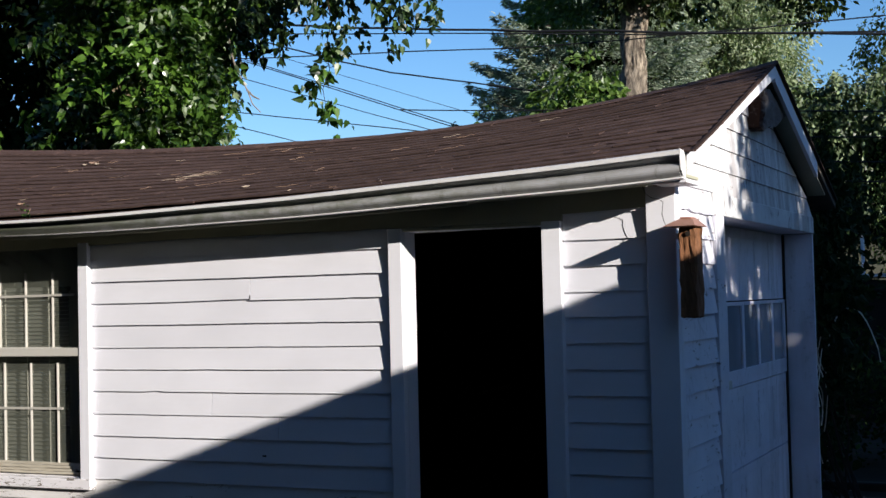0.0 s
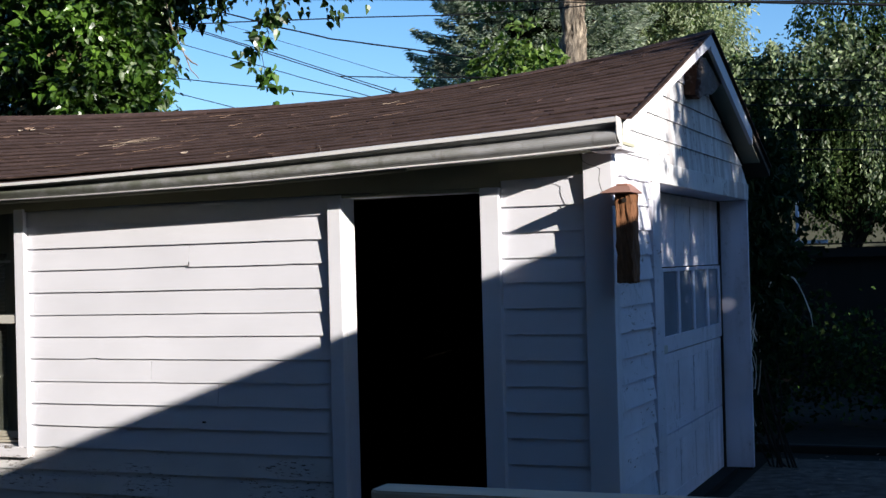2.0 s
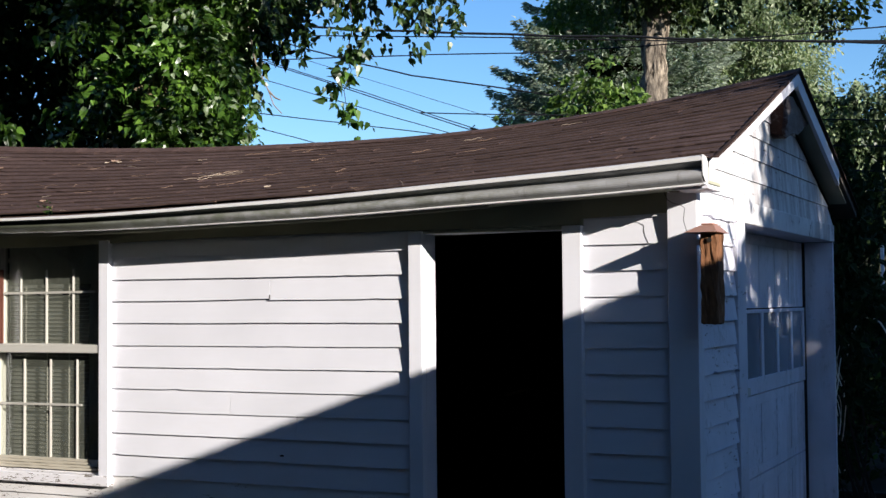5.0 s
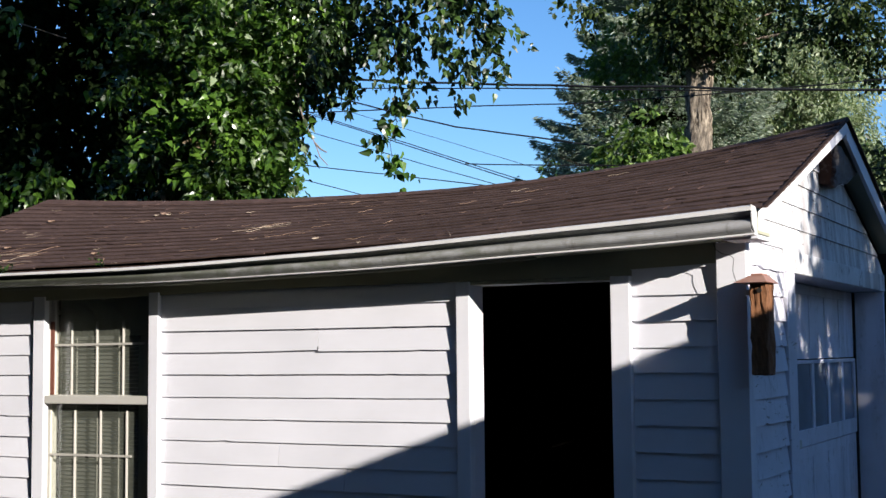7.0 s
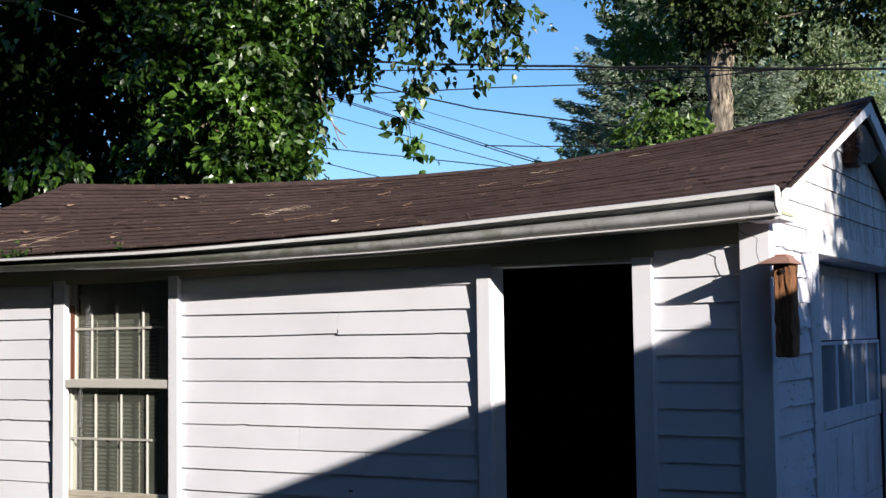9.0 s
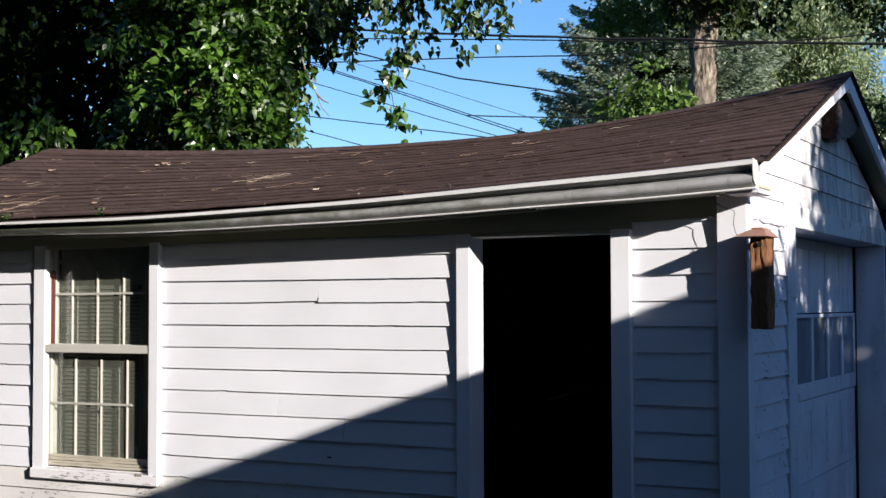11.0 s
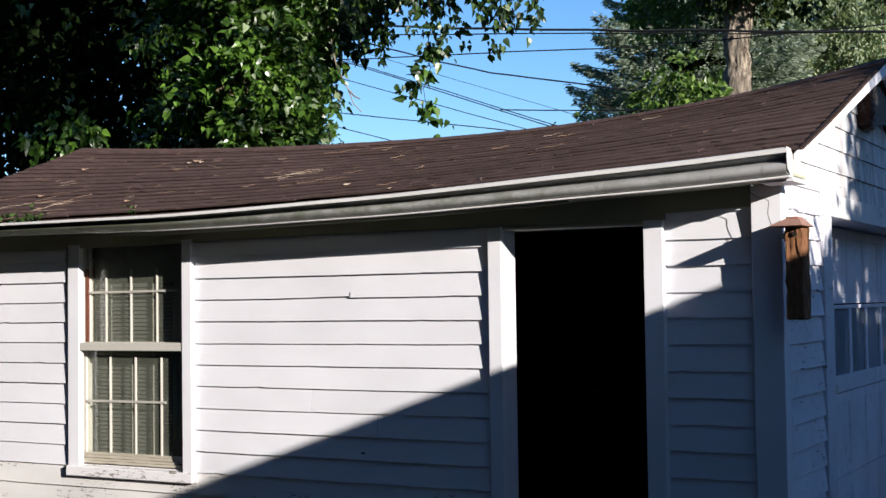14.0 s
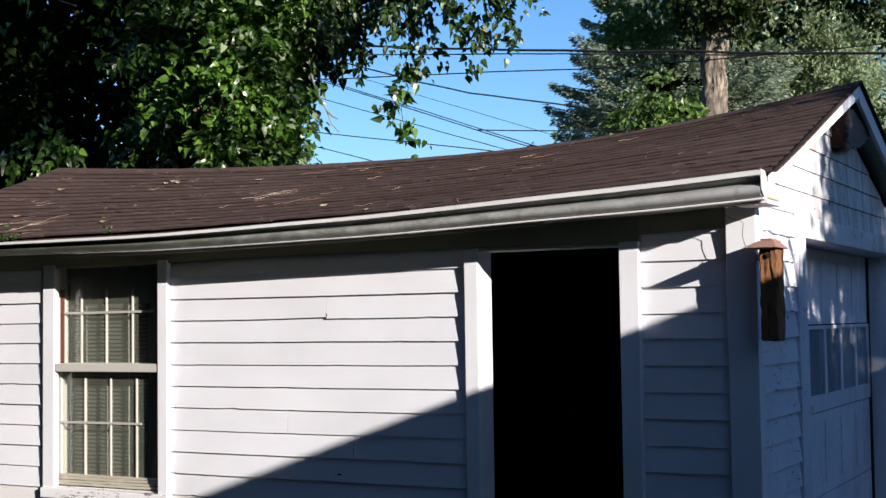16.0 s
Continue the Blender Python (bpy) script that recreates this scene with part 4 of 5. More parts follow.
# ---- trees ----
def leaves(name, blobs, n, size, mat, parent, seed, droop=0.6, spread=0.3, depth=1.0, clump=10, shell=2.4, fine=True, label="", slim=1.0, tilt=0.9):
    """Leaves in clumps through a set of ball-shaped clusters (x, y, z, r), joined in one mesh."""
    g = np.random.default_rng(seed)
    b = np.array(blobs, float)
    wt = b[:, 3] ** 2.2
    pick = g.choice(len(b), size=n // clump + 1, p=wt / wt.sum())
    d = g.normal(size=(len(pick), 3))
    d /= np.linalg.norm(d, axis=1)[:, None]
    rr = b[pick, 3] * g.random(len(pick)) ** (1 / shell)
    c = b[pick, :3] + d * rr[:, None] * np.array([1, depth, 1])
    c = np.repeat(c, clump, axis=0)[:n]
    c = c + g.normal(size=(n, 3)) * np.array(spread)
    # each leaf: a frame of tip direction, width and normal
    tip = g.normal(size=(n, 3)) * 0.75
    tip[:, 2] -= droop
    tip /= np.linalg.norm(tip, axis=1)[:, None]
    nor = g.normal(size=(n, 3)) * tilt + np.array([0.4, -0.38, 0.42])
    nor -= (nor * tip).sum(1)[:, None] * tip
    nor /= np.linalg.norm(nor, axis=1)[:, None]
    side = np.cross(tip, nor)
    s = size * g.uniform(0.45, 1.3, n)
    return blades(name, c, tip, nor, side, s, mat, parent, fine, slim, label)


def blades(name, c, tip, nor, side, s, mat, parent, fine, slim, label):
    """One mesh of leaf blades: pointed and folded (fine), or plain diamonds for far trees."""
    n = len(c)
    shape = ((0, 0.05, 0), (-0.2, 0.0, 0.07), (0.2, 0.0, 0.07), (-0.4, 0.24, 0.14), (0.4, 0.24, 0.14), (-0.27, 0.62, 0.06), (0.27, 0.62, 0.06), (0, 1.15, -0.2), (0, 0.42, -0.04)) if fine else \
        ((0, 0, 0), (-0.32, 0.45, 0.06), (0.32, 0.45, 0.06), (0, 1.0, -0.05))
    faces = ((0, 8, 1), (0, 2, 8), (1, 8, 3), (2, 4, 8), (3, 8, 5), (4, 6, 8), (5, 8, 7), (6, 7, 8)) if fine else ((0, 3, 1), (0, 2, 3))
    k = len(shape)
    v = np.empty((n, k, 3))
    for i, (a, t, u) in enumerate(shape):
        v[:, i] = c + (side * a * slim + tip * t + nor * u) * s[:, None]
    f = (np.arange(n)[:, None, None] * k + np.array(faces)[None]).reshape(-1, 3)
    base = BASE[parent]
    v = v.reshape(-1, 3) - np.array(base)
    me = bpy.data.meshes.new(name)
    me.from_pydata(v.tolist(), [], f.tolist())
    me.materials.append(mat)
    ob = new(name, me)
    ob.parent = parent
    BASE[ob] = base
    return tagged(ob, label, kind="stuff")


def unit(v):
    return v / np.maximum(np.linalg.norm(v, axis=-1, keepdims=True), 1e-6)


def sprays(name, blobs, count, per, size, mat, parent, seed, length=0.4, wide=0.14, outward=0.6, droop=0.5, sag=0.3, up=(0.3, -0.35, 0.75), loose=0.45, wild=0.4, shell=3.0, fine=True, slim=1.0, label="", power=2.0, hang=0.55):
    """Leafy twigs: each a row of leaves set to both sides of a drooping line, all turned much the same way."""
    g = np.random.default_rng(seed)
    b = np.array(blobs, float)
    wt = b[:, 3] ** power
    pick = g.choice(len(b), size=count, p=wt / wt.sum())
    d = unit(g.normal(size=(count, 3)))
    start = b[pick, :3] + d * (b[pick, 3] * g.random(count) ** (1 / shell))[:, None]
    axis = unit(d * outward + np.array([0, 0, -droop]) + g.normal(size=(count, 3)) * wild)
    face = unit(np.array(up) + g.normal(size=(count, 3)) * loose)
    face = unit(face - (face * axis).sum(1)[:, None] * axis)
    flank = np.cross(axis, face)
    ln = length * g.uniform(0.5, 1.4, count)
    m = count * per
    i = np.repeat(np.arange(count), per)
    t = g.random(m)
    hand = np.where(g.random(m) < 0.5, -1.0, 1.0)
    c = start[i] + axis[i] * (ln[i] * t)[:, None] + flank[i] * (hand * wide * g.random(m) * (1.1 - 0.7 * t))[:, None]
    c += face[i] * (g.normal(size=m) * wide * 0.3)[:, None]
    c[:, 2] -= sag * ln[i] * t * t
    tip = unit(axis[i] * 0.6 + flank[i] * (hand * 0.6)[:, None] + np.array([0, 0, -hang]) + g.normal(size=(m, 3)) * 0.35)
    nor = face[i] + g.normal(size=(m, 3)) * 0.42
    nor = unit(nor - (nor * tip).sum(1)[:, None] * tip)
    return blades(name, c, tip, nor, np.cross(tip, nor), size * g.uniform(0.5, 1.3, m), mat, parent, fine, slim, label)


def limb(a, b, r0, r1, seed, bend=0.3, n=7):
    g = random.Random(seed)
    a, b = Vector(a), Vector(b)
    pts, rad = [], []
    off = Vector((g.uniform(-1, 1), g.uniform(-1, 1), g.uniform(-0.3, 0.6))) * bend
    for k in range(n):
        t = k / (n - 1)
        pts.append(a.lerp(b, t) + off * math.sin(math.pi * t) + Vector((g.uniform(-1, 1), g.uniform(-1, 1), 0)) * bend * 0.12)
        rad.append(r0 + (r1 - r0) * t)
    return pts, rad


def tree(name, base, top, r0, r1, blobs, label, bark, seed, group=""):
    """A trunk with limbs to its clusters; returns the thing, for its leaves."""
    t = thing(name, base, label, "tree", group)
    pts, rad = limb(base, top, r0, r1, seed, 0.16, 36)
    rad[0] *= 1.35
    part("trunk", tube(pts, rad, 28, lump=0.4), bark, t, smooth=True)
    for k, (x, y, z, r) in enumerate(blobs):
        at = min(range(len(pts)), key=lambda q: abs(pts[q].z - (z - r * 1.2)))
        at = max(2, at)
        p, q = limb(pts[at], (x, y, z), min(rad[at] * 0.5, 0.025 + 0.04 * r), 0.012, seed + k + 1, 0.2 * r + 0.1)
        part("limb", tube(p, q, 7, lump=0.2), bark, t, smooth=True)
    return t


def turned(blobs, x0, k):
    """Sets clusters back by k for each metre they lie east of x0."""
    return [(x, y + (x - x0) * k, z, r) for x, y, z, r in blobs]


def jitter(blobs, dy, seed):
    g = random.Random(seed)
    return [(x, y + g.uniform(-dy, dy), z, r) for x, y, z, r in blobs]


near = jitter(turned([(-10.8, 6, 5.6, 1.3), (-10.6, 5.8, 4.2, 0.95), (-9.3, 6, 5.0, 1.35), (-9.5, 5.7, 4.0, 0.8), (-7.75, 5.8, 5.0, 1.25), (-7.6, 5.6, 3.9, 0.8),
               (-8.4, 6, 6.0, 1.4), (-6.7, 5.6, 5.2, 0.8), (-6.95, 5.6, 4.35, 0.6), (-6.9, 5.5, 3.65, 0.42), (-8.6, 6, 3.6, 0.8), (-10, 6.2, 3.2, 0.9), (-8, 6.2, 3.0, 0.7)], -7.6, 0.38), 0.25, 1)
arm = [(-6.05, 5.6, 4.85, 0.33), (-5.75, 5.6, 5.3, 0.62), (-5.19, 5.6, 5.05, 0.42), (-4.64, 5.6, 5.2, 0.46), (-4.19, 5.6, 4.85, 0.3), (-4.32, 5.6, 4.53, 0.2),
       (-5.6, 5.6, 4.45, 0.2), (-4.98, 5.6, 4.5, 0.2), (-3.99, 5.6, 5.15, 0.25), (-6.04, 5.6, 5.94, 0.9), (-4.63, 5.6, 5.8, 0.7), (-3.6, 5.6, 5.9, 0.5)]
sprigs = [(-5.13, 5.6, 4.1, 0.16), (-5.41, 5.6, 3.96, 0.13), (-5.21, 5.6, 3.66, 0.11), (-5.0, 5.6, 3.5, 0.08), (-5.3, 5.6, 4.3, 0.1)]
tree1 = tree("broadleaf_tree", (-9.4, 6.8, -0.02), (-8.2, 6.2, 6.2), 0.3, 0.12, [b for b in near[:9] if b[0] > -9.0], "big broadleaf tree with glossy green leaves behind the garage", M_BARK_DARK, 11)
p, q = limb((-7.6, 6.0, 4.9), (-3.8, 5.6, 5.45), 0.03, 0.006, 77, 0.25, 9)
part("limb", tube(p, q, 7, lump=0.2), M_BARK_DARK, tree1, smooth=True)
part("twig", tube([(-5.2, 5.6, 5.05), (-5.12, 5.6, 4.6), (-5.2, 5.6, 4.3), (-5.15, 5.6, 4.1), (-5.24, 5.6, 3.9), (-5.2, 5.6, 3.66), (-5.05, 5.6, 3.5)], [0.007, 0.006, 0.005, 0.004, 0.004, 0.003, 0.002], 6), M_BARK_DARK, tree1)
for k, (x, y, z, r) in enumerate(arm[:5]):
    at = min(p, key=lambda v: abs(v.x - x))
    pp, qq = limb(at, (x, y, z), 0.006, 0.002, 700 + k, 0.22)
    part("twig", tube(pp, qq, 5), M_BARK_DARK, tree1)
lit = [(x - (0.25 if x > -7.8 else 0.0), y, z, r * (0.72 if x > -7.8 else 0.6)) for x, y, z, r in near if x > -9.0]
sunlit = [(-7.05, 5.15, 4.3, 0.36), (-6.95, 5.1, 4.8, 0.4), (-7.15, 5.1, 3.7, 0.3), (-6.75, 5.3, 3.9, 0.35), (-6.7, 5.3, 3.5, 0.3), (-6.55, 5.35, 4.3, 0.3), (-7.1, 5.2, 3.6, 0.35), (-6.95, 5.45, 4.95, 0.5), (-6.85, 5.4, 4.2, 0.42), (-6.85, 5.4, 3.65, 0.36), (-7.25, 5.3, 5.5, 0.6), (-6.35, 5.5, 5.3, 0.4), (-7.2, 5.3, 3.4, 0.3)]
# Sun and shade in this crown are painted by its leaf colours.
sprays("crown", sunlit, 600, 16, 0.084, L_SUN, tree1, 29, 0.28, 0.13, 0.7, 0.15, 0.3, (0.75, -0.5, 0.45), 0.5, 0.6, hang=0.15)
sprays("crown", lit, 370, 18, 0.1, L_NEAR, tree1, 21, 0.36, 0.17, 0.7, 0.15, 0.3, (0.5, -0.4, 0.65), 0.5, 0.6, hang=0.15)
sprays("crown", [b for b in near if b[0] <= -9.0], 34, 6, 0.12, L_NEAR, tree1, 24, 0.3, 0.12, 0.6, 0.4, 0.3)
sprays("crown", [(-10.2, 5.4, 3.72, 0.24), (-9.9, 5.4, 3.85, 0.2)], 26, 11, 0.1, L_NEAR, tree1, 30, 0.3, 0.13, 0.5, 0.4, 0.3, (0.6, -0.5, 0.5), 0.4)
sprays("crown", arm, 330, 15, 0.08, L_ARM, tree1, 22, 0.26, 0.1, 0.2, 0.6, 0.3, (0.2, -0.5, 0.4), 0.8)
# Crown added above the view to block skylight from the leaves below.
over = [(-10, 5, 8.3, 1.7), (-8, 5.5, 8.6, 1.7), (-12, 5, 8.6, 2.0), (-10.5, 3.4, 9.0, 1.6), (-13, 3.4, 7.6, 1.7), (-6.3, 5.6, 8.4, 1.5), (-11.8, 3.0, 7.2, 1.3)]
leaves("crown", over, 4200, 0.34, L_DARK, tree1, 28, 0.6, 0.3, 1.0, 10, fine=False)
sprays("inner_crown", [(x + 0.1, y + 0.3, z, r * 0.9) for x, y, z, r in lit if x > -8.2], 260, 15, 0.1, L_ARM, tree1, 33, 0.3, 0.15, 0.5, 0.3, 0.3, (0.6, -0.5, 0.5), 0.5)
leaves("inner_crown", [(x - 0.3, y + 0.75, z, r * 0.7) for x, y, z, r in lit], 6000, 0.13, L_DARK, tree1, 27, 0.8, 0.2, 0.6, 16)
for pts in ([(-6.7, 5.65, 5.2), (-6.457, 5.6, 4.8), (-6.378, 5.6, 4.4), (-6.32, 5.6, 4.218), (-6.181, 5.6, 3.968), (-6.117, 5.6, 3.813), (-6.016, 5.6, 3.712)],
            [(-6.181, 5.6, 3.968), (-6.1, 5.6, 3.89), (-6.029, 5.6, 3.856)], [(-8.75, 5.45, 5.45), (-8.688, 5.4, 5.502), (-8.569, 5.4, 5.675), (-8.501, 5.4, 5.801)],
            [(-8.688, 5.4, 5.5), (-8.53, 5.4, 5.56), (-8.399, 5.4, 5.572)], [(-11.7, 5.2, 5.9), (-11.2, 5.2, 5.93), (-10.6, 5.3, 5.87), (-9.9, 5.7, 5.6)],
            [(-7.2, 5.5, 5.7), (-7.05, 5.35, 5.2), (-7.0, 5.3, 4.7)], [(-8.0, 5.2, 5.1), (-7.7, 5.2, 5.3), (-7.45, 5.2, 5.6)]):
    part("dead_twig", tube(pts, [0.013 - 0.009 * k / len(pts) for k in range(len(pts))], 6), M_DEAD, tree1, "bare grey twig")
leaves("dry_leaves", [(-7.25, 4.95, 4.03, 0.12), (-7.20, 5.0, 3.87, 0.1), (-7.95, 5.3, 3.53, 0.1)], 46, 0.07, L_DRY, tree1, 26, 1.0, 0.05, 1.0, 6, label="withered tan leaves")
leaves("hanging_sprig", sprigs, 110, 0.1, L_NEAR, tree1, 23, 0.9, 0.05, 0.6, 5)
back = [(-12.2, 9.5, 4, 2.0), (-11.8, 9.5, 5.7, 2.0), (-12.5, 9.5, 7.2, 2.3), (-11.4, 9, 3.2, 1.3), (-11.4, 9.2, 7.6, 2.0), (-14.5, 10, 4.5, 2.4), (-15.5, 10, 7, 2.4), (-17, 10, 4, 2.4), (-13, 9, 2.4, 1.8), (-13, 8.2, 5, 1.6), (-12, 8, 3.5, 1.4), (-15, 8.5, 6, 2.0)]
tree2 = tree("broadleaf_tree", (-11.5, 9.8, -0.02), (-11, 9.6, 6.5), 0.3, 0.14, back, "dark shaded tree behind the big broadleaf tree", M_BARK_DARK, 31)
# Very dark leaf colour paints the back tree's shade.
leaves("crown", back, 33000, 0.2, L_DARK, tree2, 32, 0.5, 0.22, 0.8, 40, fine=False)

def farther(blobs, k=1.08):
    """Sets clusters back along the line of sight, k times as far and as large."""
    return [(1.76 + (x - 1.76) * k, -6.53 + (y + 6.53) * k, 1.66 + (z - 1.66) * k, r * k) for x, y, z, r in blobs]


sunny = farther([(-6.6, 16.6, 6.95, 0.36), (-6.2, 16.6, 6.8, 0.32), (-7.0, 16.7, 7.1, 0.28), (-5.75, 16.5, 7.3, 0.3), (-6.5, 16.6, 7.4, 0.3)])
oak = farther(jitter([(-4.9, 15.3, 7.25, 0.3), (-5.1, 15.3, 6.75, 0.16), (-4.95, 16, 7.55, 0.7), (-4.35, 16, 7.3, 0.55), (-3.95, 16, 6.95, 0.32), (-5.3, 16, 8.0, 0.5), (-4.6, 16, 6.85, 0.32), (-5.25, 16, 7.2, 0.32), (-3.6, 16, 7.5, 0.4),
              (-5, 16, 9.0, 1.3), (-2.7, 16, 7.1, 0.35), (-6.9, 16, 7.95, 0.3), (-2.2, 16, 7.3, 0.5), (-1.9, 16, 6.65, 0.38), (-3.3, 16, 8.3, 0.6)], 0.6, 2))
tree3 = tree("shade_tree", (-5.52, 17.8, -0.02), (-5.47, 17.8, 8.1), 0.275, 0.235, oak[2:6] + oak[8:11], "tall tree with a scarred tan trunk and dark leaves", M_BARK, 41)
for x, z, r in ((-5.5, 5.92, 0.08), (-5.36, 5.9, 0.065), (-5.43, 7.0, 0.085)):
    bm = bmesh.new()
    ring = []
    for k in range(14):
        a = 2 * math.pi * k / 14
        ring.append([bm.verts.new((x + math.cos(a) * (r + math.cos(w) * r * 0.42), 17.57 + math.sin(w) * r * 0.5 + 0.5 * abs(x + 5.48) ** 1.2, z + math.sin(a) * (r * 1.5 + math.cos(w) * r * 0.42))) for w in (0.0, 1.3, 2.6, 3.9, 5.2)])
    for k in range(14):
        for w in range(5):
            bm.faces.new((ring[k][w], ring[(k + 1) % 14][w], ring[(k + 1) % 14][(w + 1) % 5], ring[k][(w + 1) % 5]))
    part("branch_scar", bm, M_BARK, tree3, "raised scar of a lost branch", smooth=True)
sprays("crown", oak, 1250, 15, 0.125, L_OAK, tree3, 42, 0.4, 0.14, 0.5, 0.3, 0.3, fine=False, loose=0.6)

# Lighter leaf colour paints the sun on this branch.
sprays("crown", sunny, 150, 15, 0.12, L_OLIVE, tree3, 43, 0.45, 0.13, 0.5, 0.3, 0.3, fine=False, loose=0.6, label="sunlit yellow-green branch")


def boughs(parent, x, y, z0, z1, reach, seed):
    """Tiers of flat drooping boughs with upturned tips, each with its own wood and needles."""
    g = np.random.default_rng(seed)
    cs, tips, nors, size = [], [], [], []
    z, k = z0, 0
    while z < z1:
        f = (z - z0) / (z1 - z0)
        for q in range(11):
            a = 2 * math.pi * (q + g.uniform(-0.35, 0.35)) / 11 + k * 0.9
            ln = reach * (1 - f) ** 0.8 * g.uniform(0.62, 1.08) + 0.3
            d = np.array([math.cos(a), math.sin(a), 0.0])
            w = np.array([-d[1], d[0], 0.0])
            base = np.array([x, y, z + g.uniform(-0.2, 0.2)])

            def line(t):
                return base + d * ln * t + np.array([0, 0, 1.0]) * (ln * (-0.42 * t + 0.3 * t ** 3))

            part("bough", tube([line(t).tolist() for t in (0.02, 0.35, 0.7, 1.0)], [0.04, 0.03, 0.018, 0.006], 5), M_BARK_DARK, parent)
            m = int(260 + 165 * ln)
            t = 0.3 + 0.72 * g.random(m) ** 0.7
            hand = np.where(g.random(m) < 0.5, -1.0, 1.0)
            off = hand * g.random(m) ** 0.8 * (0.1 + 0.26 * ln * (1.05 - t) ** 0.7)
            p = base + d * (ln * t)[:, None] + w * off[:, None]
            p[:, 2] += ln * (-0.42 * t + 0.3 * t ** 3) - 0.35 * np.abs(off) + g.normal(size=m) * 0.045
            tip = unit(d * 0.8 + w * (hand * 0.5)[:, None] + np.array([0, 0, -0.12]) + g.normal(size=(m, 3)) * 0.3)
            nor = np.array([0.55, -0.5, 0.5]) + g.normal(size=(m, 3)) * 0.6
            cs.append(p)
            tips.append(tip)
            nors.append(unit(nor - (nor * tip).sum(1)[:, None] * tip))
            size.append(0.14 * g.uniform(0.5, 1.3, m))
        z += 0.36
        k += 1
    c, tip, nor = np.concatenate(cs), np.concatenate(tips), np.concatenate(nors)
    blades("crown", c, tip, nor, np.cross(tip, nor), np.concatenate(size), L_CONIFER, parent, False, 0.42, "")


CON_X, CON_Y = -8.3, 24.0
core = [(CON_X, CON_Y, 3.2 + 0.9 * k, 2.4 * (1 - k / 7.5)) for k in range(7)]
tree4 = tree("conifer", (CON_X, CON_Y, -0.02), (CON_X, CON_Y, 12.5), 0.28, 0.03, [], "silvery blue-green conifer with layered drooping boughs", M_BARK_DARK, 51)
# Dark core leaves paint the shade between the boughs.
leaves("inner_crown", core, 16000, 0.24, L_DARK, tree4, 53, 0.25, 0.13, 1.0, 12, fine=False)
boughs(tree4, CON_X, CON_Y, 2.6, 12.6, 4.6, 52)

silver = jitter([(-6.46, 28, 8.9, 1.7), (-5.33, 28, 8.2, 1.3), (-7.24, 28, 7.8, 1.5), (-5.93, 28, 7.4, 1.4), (-6.71, 28, 9.9, 1.0), (-5.0, 28, 9.1, 1.0), (-4.8, 28, 7.1, 0.9),
                 (-6.5, 28, 6, 1.6), (-4.5, 28, 5.5, 1.4), (-8, 28, 6, 1.5)], 0.5, 3)
tree5 = tree("silver_maple", (-6.2, 28.3, -0.02), (-6.2, 28.2, 9), 0.3, 0.06, silver, "pale silver-green leafy tree in the sun", M_BARK_DARK, 61)
sprays("crown", silver, 4400, 18, 0.13, L_SILVER, tree5, 62, 0.5, 0.16, 0.6, 0.1, 0.3, fine=False, slim=0.6, loose=0.6)

olive = [(-5.17, 14, 5.1, 0.4), (-5.66, 14, 4.9, 0.42), (-4.9, 14, 4.8, 0.36), (-6.05, 14, 4.8, 0.3), (-5.5, 14, 4.4, 0.6), (-6.6, 14, 4.3, 0.5)]
tree6 = tree("small_tree", (-5.6, 14.2, -0.02), (-5.5, 14, 4.7), 0.09, 0.03, olive, "small yellow-green tree behind the roof", M_BARK_DARK, 71)
sprays("crown", olive, 170, 13, 0.13, L_OLIVE, tree6, 72, 0.3, 0.12, 0.5, 0.2, 0.3, fine=False)

right = jitter([(-2.3, 19, 4.9, 0.9), (-1.2, 19, 4.3, 1.1), (-0.3, 19, 5.1, 1.4), (0.1, 19, 3.6, 1.2), (-1.1, 19, 3.1, 0.8), (-2.1, 19, 4.1, 1.0), (-0.35, 19, 2.75, 0.6),
                (-0.5, 19, 6.3, 1.2), (1.0, 19, 5.2, 1.6), (1.2, 19, 3.2, 1.3), (-2.6, 19, 3.1, 0.9), (1.5, 19, 7, 1.8)], 0.8, 4)
tree7 = tree("weeping_tree", (-0.66, 18.4, -0.02), (-0.62, 19, 5.5), 0.17, 0.1, right, "drooping grey-green tree beyond the fence", M_BARK_DARK, 81)
# Dark inner leaves paint the crown's deep shade.
leaves("inner_crown", [(x, y + 0.3, z - 0.2, r * 0.6) for x, y, z, r in right if z < 6], 11000, 0.2, L_DARK, tree7, 83, 1.0, 0.15, 1.0, 20, fine=False)
sprays("crown", right, 3300, 20, 0.085, L_MID, tree7, 82, 0.5, 0.12, 0.3, 0.8, 0.3, fine=False, slim=0.75, loose=0.7)
# Paler leaves paint the sunlit clumps and hanging strands.
clumps = [(-2.6, 18.2, 4.75, 0.3), (-2.15, 18.2, 4.55, 0.28), (-2.85, 18.2, 5.15, 0.25), (-1.75, 18.2, 4.95, 0.28), (-2.3, 18.2, 5.2, 0.26), (-1.7, 18.2, 5.3, 0.3), (-1.2, 18.2, 5.25, 0.3), (-0.7, 18.2, 5.45, 0.33), (-0.35, 18.2, 5.15, 0.28), (0.0, 18.2, 5.0, 0.28), (-0.9, 18.2, 4.8, 0.3), (-0.2, 18.2, 4.6, 0.36), (0.6, 18.2, 4.9, 0.4), (-1.6, 18.2, 4.7, 0.2)]
sprays("crown", farther(clumps, 0.945), 260, 15, 0.11, L_GREY, tree7, 84, 0.3, 0.13, 0.6, 0.3, 0.3, (0.8, -0.5, 0.3), 0.5, fine=False)
